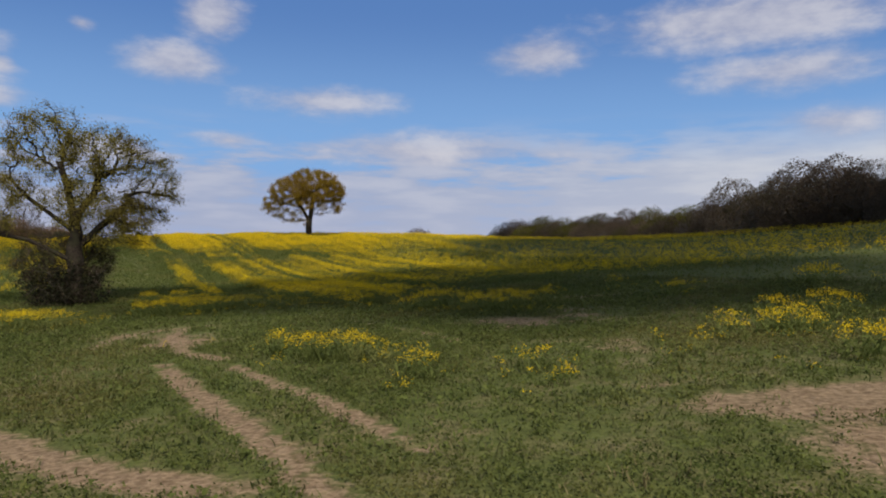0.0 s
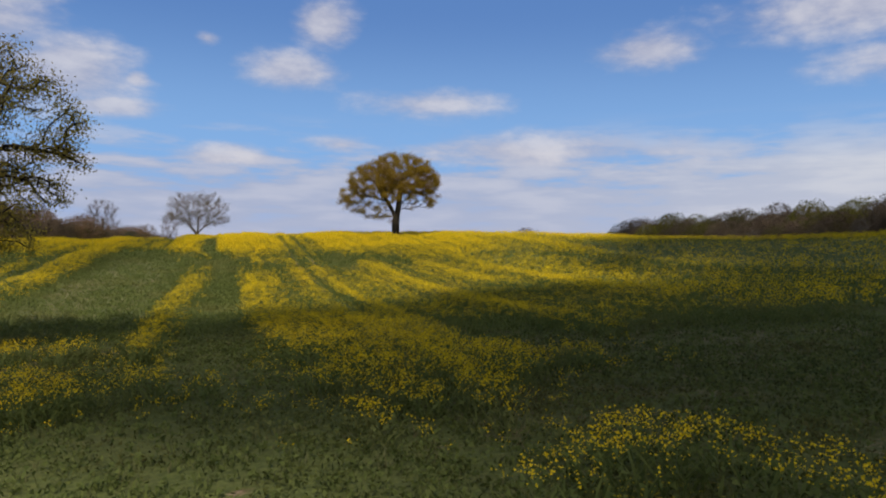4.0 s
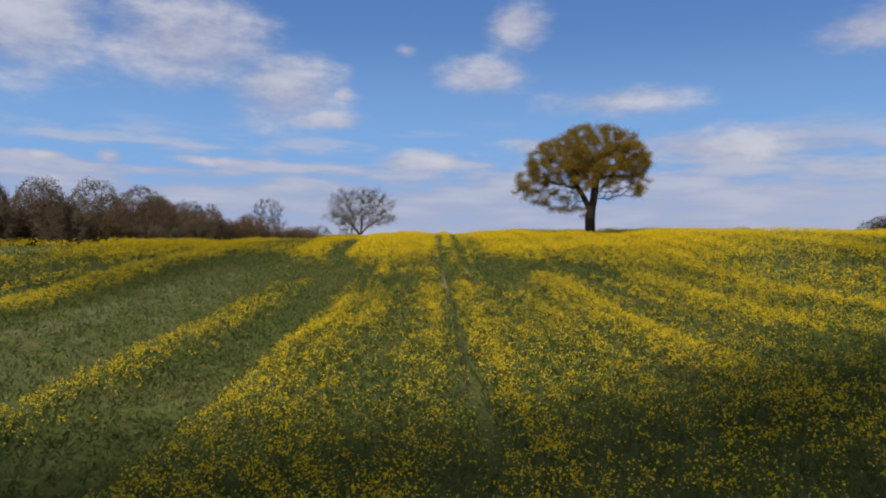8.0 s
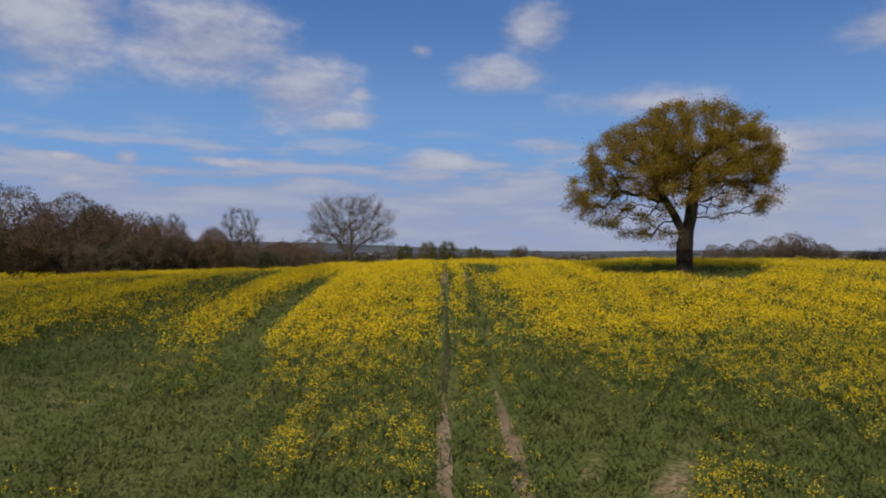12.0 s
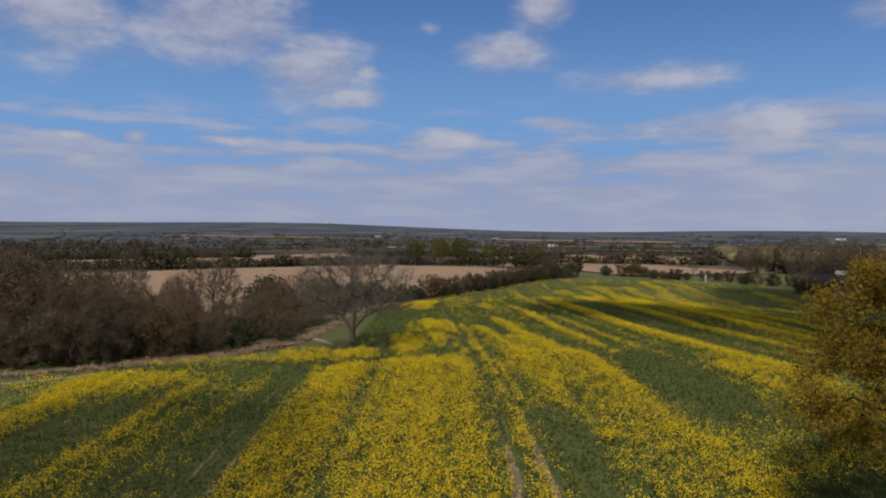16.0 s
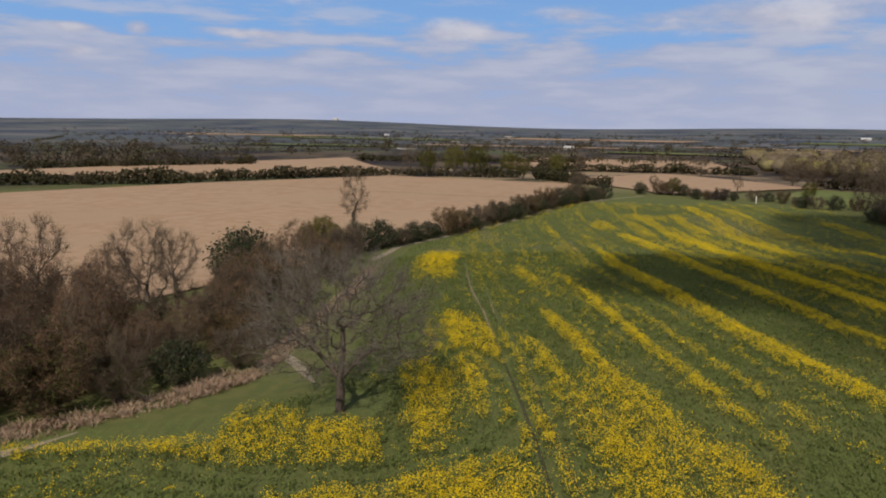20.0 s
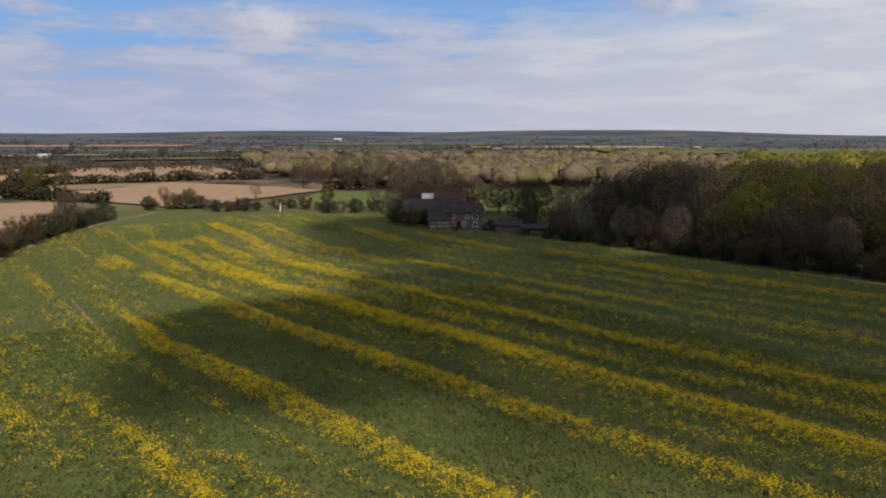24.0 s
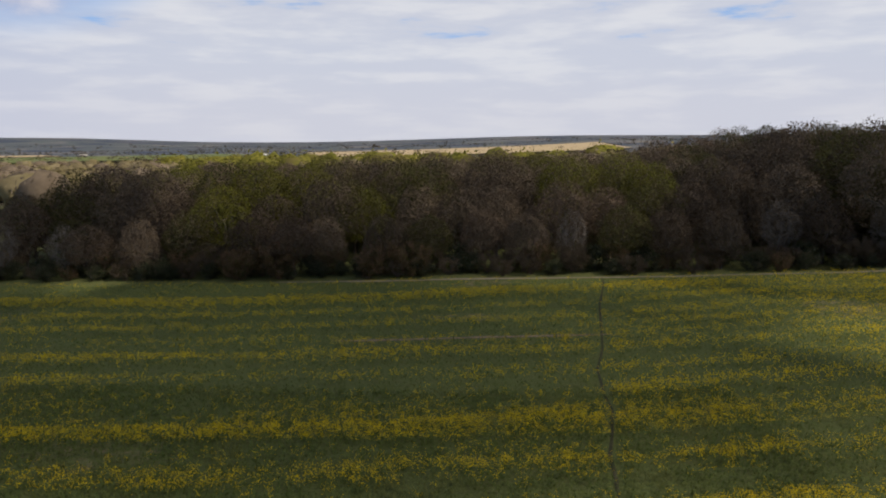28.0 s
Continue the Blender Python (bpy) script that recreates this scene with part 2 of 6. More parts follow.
SOUTH = [
    (-2.6, 1.2, 0.75, 72, 122), (-4.6, 0.55, 0.8, 122, 148), (-8.5, 1.0, 0.6, 98, 140), (-13, 1.6, 0.7, 112, 150), (-19, 1.6, 0.6, 122, 150), (-11.0, 0.5, 0.45, 110, 148), (-13, 7.5, 0.9, 146, 153), (-0.4, 0.5, 0.45, 104, 142),
    (7.9, 1.1, 0.42, 44, 80), (5.7, 1.25, 0.75, 92, 126), (5.6, 2.4, 0.95, 122, 153), (12.1, 4.6, 1.0, 96, 156), (14.6, 2.2, 0.9, 35, 58), (12.8, 1.2, 1.0, 46, 80), (12.9, 0.6, 0.75, 76, 98),
    (15.7, 0.8, 0.6, 56, 93), (17.5, 0.5, 0.85, 50, 88), (17.45, 0.42, 0.9, 90, 156), (20.6, 0.6, 0.35, 56, 84), (22.3, 0.95, 1.0, 62, 87), (22.8, 0.9, 0.55, 42, 66), (25.2, 0.9, 0.35, 45, 80), (27.6, 1.3, 0.85, 64, 95), (31.5, 1.6, 0.5, 50, 96),
    (23.2, 3.4, 1.0, 97, 124), (24.0, 2.0, 1.0, 118, 152), (29.5, 4.0, 1.0, 91, 130), (19.8, 1.0, 0.8, 136, 152), (36, 3.4, 0.95, 92, 138), (45, 3.5, 0.85, 85, 140), (54, 3.5, 0.65, 92, 140), (36, 1.4, 0.4, 40, 95), (44, 1.2, 0.3, 40, 90),
    (-3, 9.5, 1.0, 158.5, 163.5), (7, 3.4, 1.0, 157.5, 162), (10.4, 2.2, 0.95, 160, 172), (20.0, 1.0, 0.9, 148, 178), (15.9, 0.6, 0.85, 158, 172), (17.5, 0.45, 0.85, 150, 166), (18.4, 0.5, 0.9, 162, 180),
]
# Places where the crop is thin: across, along, radii, how much is lost.
THIN = [(29.6, 145, 4.0, 15, 0.9), (20.0, 129, 1.5, 8, 0.85), (34, 131, 3.0, 5, 0.5), (0.2, 130, 2.2, 13, 0.75), (-8.5, 134, 2.2, 9, 0.75), (1.2, 108, 1.4, 12, 0.35), (21.8, 126, 0.9, 3.2, 0.6), (37, 190, 1.2, 60, 0.5), (45, 190, 3.4, 30, 0.6), (19.6, 113, 0.65, 16, 0.4), (18.3, 109, 0.42, 13, 0.97), (16.6, 180, 0.5, 20, 0.6)]
CLUMPS = [
    (10.4, 11.0, 1.4, 1.5, 0.55), (9.8, 13.2, 2.2, 1.8, 0.6), (7.4, 18.8, 2.2, 1.5, 0.75), (5.6, 20.8, 1.4, 1.0, 0.65), (8.7, 15.8, 2.2, 1.6, 0.5), (18.8, 14.0, 2.6, 1.5, 1.8), (22.4, 14.8, 2.0, 1.2, 1.4), (14.8, 12.2, 1.3, 0.9, 1.2),
    (17.0, 9.4, 1.7, 0.8, 1.3), (34, 22, 2.2, 1.2, 1.2), (26.4, 30.6, 1.7, 1.0, 1.3), (26, 24, 1.5, 1.0, 1.0),
    (15.5, 39, 5, 2.2, 0.85), (15.4, 29.6, 1.6, 1.5, 1.5), (17.7, 27.2, 1.5, 1.5, 1.5), (19.6, 24.9, 1.3, 1.3, 1.3), (-2.5, 37.2, 4.5, 1.7, 0.9), (4.8, 39.4, 4.0, 1.9, 0.95), (10.2, 40.5, 2.6, 1.6, 0.75), (4.5, 48, 4.0, 5.5, 0.32), (12.6, 34.5, 1.6, 1.6, 0.75), (10.5, 43, 2, 3, 0.6), (14.5, 46, 3, 8, 0.85), (24, 62, 2.5, 14, 0.4), (3, 25, 3, 1, 0.2),
]


def across(u, v):
    """The bent row that a place lies on."""
    return u + 0.115 * np.clip(v - 150, 0, 65) - 0.035 * np.maximum(0, v - 215)


def tramlines(v):
    """Where the two wheel lines of the tramline run at v."""
    left = np.interp(v, [60, 132, 146, 154, 160, 168, 177, 190, 198, 212, 236], [16.72, 16.72, 16.25, 16.0, 15.7, 15.2, 14.8, 13.8, 13.1, 12.5, 11.9])
    right = np.interp(v, [60, 128, 146, 158, 168, 175, 190, 236], [18.3, 18.3, 17.45, 17.0, 16.7, 16.3, 14.9, 13.4])
    return left, right


def gap(u, v):
    """Two overgrown wheelings west of the tramline: 1 inside."""
    near = np.exp(-(((u - np.interp(v, [40, 85, 97, 102, 125], [10.2, 10.1, 9.5, 8.4, 8.2])) / 1.05) ** 4)) * step(37, 43, v) * (1 - step(118, 130, v))
    far = np.exp(-(((u - np.interp(v, [100, 131, 148], [2.9, 2.6, 2.0])) / 0.95) ** 4)) * step(112, 122, v) * (1 - step(150, 156, v))
    return np.maximum(near, far)


HEADLAND = [(-26, 152.5), (-12.5, 157.2), (-6, 158), (0, 155.8), (7.5, 155.2), (12.4, 158), (14.4, 162.3), (14.5, 168), (13.9, 171.3), (12.8, 174), (11.8, 175)]


def line_gap(x, y, pts):
    """Distance to a line of points."""
    d = np.full(np.shape(x), 1e9)
    for (ax, ay), (bx, by) in zip(pts, pts[1:]):
        t = np.clip(((x - ax) * (bx - ax) + (y - ay) * (by - ay)) / ((bx - ax) ** 2 + (by - ay) ** 2), 0, 1)
        d = np.minimum(d, np.hypot(x - ax - t * (bx - ax), y - ay - t * (by - ay)))
    return d


def bloom(u, v):
    """How thickly the rape flowers, 0 to 1."""
    w = across(u, v)
    wob = 0.9 * (grain(v * 0.05, w * 0.02, 3) - 0.5) + 0.5 * (grain(v * 0.3, w * 0.2, 4) - 0.5)
    f = np.zeros_like(u)
    for some, north in ((NORTH, 1), (NORTH_FAR, 1), (SOUTH, 0)):
        for mid, half, much, v0, v1 in some:
            edge = np.exp(-(np.abs((w - mid + wob) / half) ** 3)) * step(v0 - 5, v0 + 5, v) * (1 - step(v1 - 5, v1 + 5, v))
            f = np.maximum(f, much * edge * ((0.72 + 0.5 * grain(v * 0.09, w * 0.13, 5)) if north else 1))
    patchy = step(0.3, 0.75, grain(u * 1.0, v * 1.0, 17))
    for cu, cv, ru, rv, much in CLUMPS:
        f = np.maximum(f, much * (patchy if cv < 36 else 1) * np.exp(-(((u - cu) / ru) ** 2 + ((v - cv) / rv) ** 2)))
    brow = step(88, 104, v) * (1 - step(128, 150, v)) * step(-30, -8, u) * (1 - step(52, 80, u))
    f = np.maximum(f, brow * (0.3 + 0.16 * step(3.2, 4.4, u) + 0.34 * step(21, 23, u)))
    edge_v = 52 - 0.55 * np.maximum(0, u - 10)
    f = np.maximum(f, (0.15 + 0.09 * step(8, 11, u) - 0.13 * step(140, 165, v)) * step(0, 5, v - edge_v))
    fine_rows = step(0.5, 0.8, grain(w * 0.42, v * 0.012, 18)) * step(145, 160, v) * step(26, 34, w)
    f = np.maximum(f, 0.25 * fine_rows)
    f = f * (1 - gap(u, v)) * (1 - 0.8 * np.exp(-(((w - 9.2) / 1.0) ** 4)) * step(150, 160, v))
    poor = step(80, 86, v) * (1 - step(91, 96, v)) * step(5, 9, u) * (1 - step(27, 32, u))
    f = f * (1 - 0.72 * poor * step(0.25, 0.6, grain(u * 0.22, v * 0.2, 9)))
    west_bare = step(50, 58, v) * (1 - step(98, 108, v)) * (1 - step(6.2, 7.4, u)) * step(-1.4, -0.2, u)
    f = f * (1 - 0.85 * west_bare)
    for cu, cv, ru, rv, lost in THIN:
        f = f * (1 - lost * np.exp(-((((w if cv > 150 else u) - cu) / ru) ** 4) - ((v - cv) / rv) ** 4))
    ring = line_gap(u, v, HEADLAND)
    f = f * step(0.15, 0.5, np.abs(ring - 0.75)) * (0.4 + 0.6 * step(0.5, 1.0, ring))
    rough = 0.35 * grain(w * 0.45, v * 0.09, 7) + 0.4 * grain(w * 1.7, v * 0.045, 10) + 0.25 * grain(u * 1.1, v * 0.5, 8)
    f = f * (0.15 + 1.55 * rough)
    f = f * (0.62 + 0.45 * step(0.3, 0.55, grain(w * 1.1, v * 0.03, 14)))
    bx, by = xy(u, v)
    oak = np.hypot(bx + 24.6, by - 123)
    bare_tree = np.hypot(bx + 69.7, by - 150.6)
    old = np.hypot(bx + 22.5, by - 44)
    f = f * step(5.5, 8.5, oak + 2 * grain(bx * 0.5, by * 0.5, 12)) * step(2.6, 4.6, bare_tree) * step(2, 3.4, old)
    return np.clip(f, 0, 1)


WHEELS = [
    ((-7.2, 20.8), (-5.9, 18.6), (-2.9, 13.8), (-0.7, 10.4), (0.6, 8.0), (2.5, 5.2)),
    ((-4.6, 19.8), (-3.6, 18.2), (-1.2, 15.0), (0.6, 11.8), (1.3, 10.8)),
    ((-10, 14.6), (-6.8, 12.5), (-4.8, 11.0), (-3.3, 10.0), (-1.4, 9.3)),
    ((-5.2, 34.2), (-1.3, 28.4), (0.5, 25.4), (2.0, 22.6)),
    ((-11.6, 25.1), (-12.0, 28.2), (-11.2, 30.2), (-9.2, 31.6)),
    ((-10.2, 30.4), (-9.4, 27.0), (-7.2, 22.8), (-5.6, 21.4)),
]
WORN = [
    (-11.0, 29.5, 3.0, 3.6, 0.7), (-8.6, 26.4, 2.2, 3.4, 0.85), (4.8, 26.0, 3.2, 2.4, 0.8), (7.6, 30, 3.0, 1.6, 0.7), (8.6, 12.4, 2.6, 1.5, 1.3), (8.0, 9.2, 1.2, 2.2, 1.25), (10.2, 13.2, 3.0, 0.9, 1.0), (5.9, 14.4, 1.4, 0.5, 0.7), (3.0, 28.4, 2.6, 1.4, 0.6), (5.6, 21.0, 2.2, 1.2, 0.5), (5.2, 27.6, 4, 1.3, 0.95),
    (-19.8, 87.6, 0.7, 3.2, 0.95), (-17.4, 87.2, 1.8, 1.3, 0.8), (-21.6, 88.6, 0.35, 2.4, 0.9), (-7.5, 11.5, 4, 2.5, 0.45), (9, 36, 6, 1.2, 0.9), (6.8, 19.5, 1.5, 2.4, 0.85), (6.4, 26.0, 2.4, 0.9, 0.9), (-22.1, 118.3, 1.7, 1.7, 1.5),
    (-67.2, 148.4, 1.6, 0.8, 0.7), (1.5, 9.0, 2, 1.5, 0.3), (12, 200, 14, 1.0, 0.4),
]


def worn(x, y):
    """Bare soil, 0 to 1."""
    f = np.zeros_like(x)
    close = (y < 60) & (np.abs(x) < 40)
    for pts, half in zip(WHEELS, (0.44, 0.34, 0.6, 0.2, 0.45, 0.4)):
        f[close] = np.maximum(f[close], 1.05 - 0.6 * (line_gap(x[close], y[close], pts) / half) ** 2)
    f = np.maximum(f, 0)
    for cx, cy, rx, ry, much in WORN:
        f = np.maximum(f, much * np.exp(-(((x - cx) / rx) ** 2 + ((y - cy) / ry) ** 2)))
    return f * (0.3 + 0.6 * grain(x * 1.3, y * 1.3, 21) + 0.4 * grain(x * 4.3, y * 4.3, 22) + 0.3 * grain(x * 0.33, y * 0.33, 24))


EAST = 127.5


def field_edge(x, y):
    """Inside the rape field: above 0 (metres from its border, roughly)."""
    u, v = uv(x, y)
    west = np.interp(v, [-60, 60, 120, 155, 162, 165, 169, 200, 215, 250, 300, 360, 380], [-70, -60, -42, -24, -17, -3, 3, 2.5, 0.5, 3, 25, 64, 80])
    north = np.interp(u, [0, 60, 92, 116, 121, 140], [372, 372, 346, 324, 292, 240])
    return np.minimum(np.minimum(u - west, EAST - u), np.minimum(north - v, v + 40))


# ---- materials ----
def material(name, rough=0.8, spec=0.2):
    m = bpy.data.materials.new(name)
    m.use_nodes = True
    t = m.node_tree
    p = t.nodes["Principled BSDF"]
    p.inputs["Roughness"].default_value = rough
    p.inputs["Specular IOR Level"].default_value = spec
    return m, t, p


def bump(t, p, height, strength=0.5, distance=0.05):
    b = nd(t, "ShaderNodeBump", Strength=strength, Distance=distance, Height=height)
    t.links.new(b.outputs[0], p.inputs["Normal"])


def mottled(name, a, b, scale=4.0, c=None, rough=0.8, spec=0.2, relief=0.3, see_through=0.0, island=0.0, vary=0.0):
    """Two colours mixed by noise at two scales, a third in stains; island: how far the pieces differ."""
    m, t, p = material(name, rough, spec)
    co = t.nodes.new("ShaderNodeTexCoord").outputs["Object"]
    n1 = nd(t, "ShaderNodeTexNoise", Vector=co, Scale=scale, Detail=6.0, Roughness=0.6).outputs[0]
    n2 = nd(t, "ShaderNodeTexNoise", Vector=co, Scale=scale * 0.13, Detail=3.0).outputs[0]
    col = mixc(t, ramp(t, n1, 0.35, 0.65), a, b)
    if c:
        col = mixc(t, ramp(t, n2, 0.48, 0.7), col, c)
    if island:
        rnd = t.nodes.new("ShaderNodeNewGeometry").outputs["Random Per Island"]
        col = mixc(t, mth(t, "MULTIPLY", rnd, island), col, mixc(t, 1.0, col, (0.35, 0.33, 0.3), "MULTIPLY"))
    if vary:
        chance = t.nodes.new("ShaderNodeObjectInfo").outputs["Random"]
        col = mixc(t, mth(t, "MULTIPLY", chance, vary), col, mixc(t, 1.0, col, (0.35, 0.36, 0.38), "MULTIPLY"))
    t.links.new(col, p.inputs["Base Color"])
    if relief:
        bump(t, p, n1, relief, 0.03)
    if see_through:
        out = t.nodes["Material Output"]
        tr = nd(t, "ShaderNodeBsdfTranslucent", Color=col)
        both = nd(t, "ShaderNodeMixShader", Fac=see_through)
        t.links.new(p.outputs[0], both.inputs[1])
        t.links.new(tr.outputs[0], both.inputs[2])
        t.links.new(both.outputs[0], out.inputs[0])
    return m


petal = mottled("rape_petal", (0.76, 0.545, 0.010), (0.85, 0.63, 0.018), 3.0, (0.68, 0.50, 0.015), 0.6, 0.15, 0, 0.3, 0.35)
rape_leaf = mottled("rape_leaf", (0.106, 0.137, 0.038), (0.166, 0.196, 0.055), 2.0, (0.186, 0.196, 0.062), 0.7, 0.1, 0, 0.45, 0.25)
weed = mottled("weed_leaf", (0.072, 0.096, 0.023), (0.14, 0.168, 0.042), 1.2, (0.17, 0.16, 0.05), 0.7, 0.15, 0, 0.3, 0.8)
grass_blade = mottled("grass_blade", (0.075, 0.105, 0.03), (0.15, 0.15, 0.055), 1.0, (0.24, 0.20, 0.10), 0.7, 0.2, 0, 0.25, 0.6)
oak_bark = mottled("oak_bark", (0.018, 0.014, 0.011), (0.042, 0.034, 0.026), 9.0, (0.032, 0.032, 0.018), 0.95, 0.1, 0.8)
pale_bark = mottled("pale_bark", (0.10, 0.088, 0.072), (0.16, 0.143, 0.12), 9.0, (0.1, 0.1, 0.07), 0.95, 0.1, 0.8)
brown_bark = mottled("brown_bark", (0.06, 0.046, 0.036), (0.115, 0.09, 0.07), 9.0, (0.08, 0.08, 0.045), 0.95, 0.1, 0.8)
grey_bark = mottled("grey_bark", (0.075, 0.062, 0.05), (0.13, 0.11, 0.09), 9.0, (0.11, 0.11, 0.07), 0.95, 0.1, 0.8)
twig_grey = mottled("twig_grey", (0.165, 0.142, 0.118), (0.24, 0.207, 0.172), 1.0, None, 0.9, 0.1, 0, 0.3, 0.25, 0.5)
twig_brown = mottled("twig_brown", (0.135, 0.102, 0.07), (0.2, 0.152, 0.104), 0.8, None, 0.9, 0.1, 0, 0.3, 0.25, 0.8)
twig_russet = mottled("twig_russet", (0.17, 0.104, 0.064), (0.245, 0.152, 0.095), 0.8, None, 0.9, 0.1, 0, 0.3, 0.25, 0.5)
twig_dun = mottled("twig_dun", (0.13, 0.094, 0.064), (0.195, 0.143, 0.098), 0.8, None, 0.9, 0.1, 0, 0.3, 0.25, 0.8)
oak_leaf = mottled("young_oak_leaf", (0.24, 0.16, 0.022), (0.34, 0.235, 0.032), 0.7, (0.30, 0.175, 0.024), 0.7, 0.1, 0, 0.45, 0.3)
old_leaf = mottled("opening_oak_leaf", (0.2, 0.172, 0.035), (0.31, 0.26, 0.05), 0.7, (0.20, 0.14, 0.03), 0.7, 0.1, 0, 0.45, 0.35)
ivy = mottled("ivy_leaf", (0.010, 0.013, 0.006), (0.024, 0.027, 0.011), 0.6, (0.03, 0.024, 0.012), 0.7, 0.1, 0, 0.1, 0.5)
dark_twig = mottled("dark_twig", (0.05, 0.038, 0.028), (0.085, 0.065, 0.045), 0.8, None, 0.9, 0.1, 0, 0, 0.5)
spring_leaf = mottled("spring_leaf", (0.12, 0.125, 0.022), (0.19, 0.18, 0.03), 0.6, (0.14, 0.12, 0.03), 0.7, 0.1, 0, 0.45, 0.4, 0.6)
sallow_leaf = mottled("sallow_leaf", (0.13, 0.12, 0.028), (0.2, 0.175, 0.045), 0.6, (0.15, 0.115, 0.04), 0.7, 0.1, 0, 0.4, 0.3)
olive_leaf = mottled("olive_leaf", (0.075, 0.075, 0.025), (0.12, 0.11, 0.035), 0.6, (0.10, 0.075, 0.03), 0.7, 0.1, 0, 0.4, 0.4, 0.6)
dark_leaf = mottled("dark_hedge_leaf", (0.025, 0.035, 0.014), (0.05, 0.06, 0.022), 0.6, (0.06, 0.05, 0.025), 0.6, 0.25, 0, 0.2, 0.6)
reed = mottled("dead_reed", (0.30, 0.20, 0.14), (0.40, 0.30, 0.21), 1.0, None, 0.85, 0.1, 0, 0.2, 0.5)
soil = mottled("trodden_soil", (0.17, 0.125, 0.08), (0.27, 0.20, 0.135), 3.0, (0.16, 0.12, 0.075), 0.95, 0.1, 0.6)
# Darker copy of the soil: the shade between tall plants is in its colour.
dark_soil = mottled("shade_tinted_soil", (0.042, 0.044, 0.02), (0.075, 0.068, 0.035), 3.0, (0.036, 0.046, 0.018), 0.95, 0.1, 0.6)
plough = mottled("ploughed_earth", (0.30, 0.197, 0.122), (0.345, 0.238, 0.152), 0.25, (0.325, 0.226, 0.146), 0.95, 0.1, 0.0)
meadow = mottled("pasture", (0.09, 0.115, 0.035), (0.13, 0.15, 0.05), 0.2, (0.15, 0.15, 0.06), 0.9, 0.1, 0.0)


def ground_material():
    m, t, p = material("field_ground", 0.95, 0.1)
    co = t.nodes.new("ShaderNodeNewGeometry").outputs["Position"]
    a_bloom = nd(t, "ShaderNodeAttribute", attr="bloom").outputs["Fac"]
    a_bare = nd(t, "ShaderNodeAttribute", attr="bare").outputs["Fac"]
    a_crop = nd(t, "ShaderNodeAttribute", attr="crop").outputs["Fac"]
    a_dry = nd(t, "ShaderNodeAttribute", attr="dry").outputs["Fac"]
    fine_n = nd(t, "ShaderNodeTexNoise", Vector=co, Scale=7.0, Detail=6.0, Roughness=0.65).outputs[0]
    mid_n = nd(t, "ShaderNodeTexNoise", Vector=co, Scale=0.9, Detail=5.0, Roughness=0.6).outputs[0]
    big_n = nd(t, "ShaderNodeTexNoise", Vector=co, Scale=0.045, Detail=4.0).outputs[0]
    turned = nd(t, "ShaderNodeVectorRotate", Vector=co, Angle=-TURN).outputs[0]
    rows = nd(t, "ShaderNodeVectorMath", op="MULTIPLY", i0=turned, i1=(3.2, 0.12, 0)).outputs[0]
    row_n = nd(t, "ShaderNodeTexNoise", Vector=rows, Scale=1.0, Detail=3.0).outputs[0]
    green = mixc(t, ramp(t, fine_n, 0.35, 0.68), (0.076, 0.093, 0.028), (0.133, 0.153, 0.045))
    green = mixc(t, mth(t, "MULTIPLY", ramp(t, mid_n, 0.4, 0.7), 0.5), green, (0.125, 0.125, 0.045))
    green = mixc(t, mth(t, "MULTIPLY", ramp(t, row_n, 0.5, 0.75), 0.45), green, (0.07, 0.072, 0.028))
    dry = mixc(t, ramp(t, fine_n, 0.3, 0.7), (0.15, 0.125, 0.06), (0.27, 0.22, 0.125))
    green = mixc(t, ramp(t, mth(t, "ADD", a_dry, mth(t, "MULTIPLY", mth(t, "SUBTRACT", mid_n, 0.5), 1.4)), 0.3, 0.85), green, dry)
    earth = mixc(t, ramp(t, fine_n, 0.3, 0.7), (0.135, 0.09, 0.053), (0.35, 0.255, 0.165))
    grown = mixc(t, ramp(t, mth(t, "ADD", a_bare, mth(t, "ADD", mth(t, "MULTIPLY", mth(t, "SUBTRACT", fine_n, 0.5), 0.9), mth(t, "MULTIPLY", mth(t, "SUBTRACT", mid_n, 0.5), 0.7))), 0.42, 0.9), green, earth)
    speck = mth(t, "ADD", mth(t, "MULTIPLY", fine_n, 0.75), mth(t, "MULTIPLY", row_n, 0.25))
    shown = ramp(t, speck, mth(t, "SUBTRACT", 0.84, mth(t, "MULTIPLY", a_bloom, 0.36)), mth(t, "SUBTRACT", 0.96, mth(t, "MULTIPLY", a_bloom, 0.36)))
    grown = mixc(t, mth(t, "MULTIPLY", ramp(t, big_n, 0.4, 0.7), 0.25), grown, (0.06, 0.075, 0.03))
    field = mixc(t, mth(t, "MULTIPLY", shown, 0.9), grown, mixc(t, fine_n, (0.52, 0.42, 0.012), (0.74, 0.59, 0.02)))
    # Beyond the field: a patchwork of other fields, pasture and woods.
    cells = nd(t, "ShaderNodeTexVoronoi", Vector=nd(t, "ShaderNodeVectorMath", op="MULTIPLY", i0=co, i1=(1, 0.8, 0)).outputs[0], Scale=0.0058)
    kind = nd(t, "ShaderNodeSeparateXYZ", Vector=cells.outputs["Color"]).outputs[0]
    patch = mixc(t, ramp(t, kind, 0.3, 0.34), (0.105, 0.076, 0.05), (0.075, 0.082, 0.036))
    patch = mixc(t, ramp(t, kind, 0.60, 0.63), patch, (0.09, 0.07, 0.048))
    patch = mixc(t, ramp(t, kind, 0.86, 0.87), patch, (0.25, 0.185, 0.115))
    wood_n = nd(t, "ShaderNodeTexNoise", Vector=co, Scale=0.012, Detail=6.0, Roughness=0.65).outputs[0]
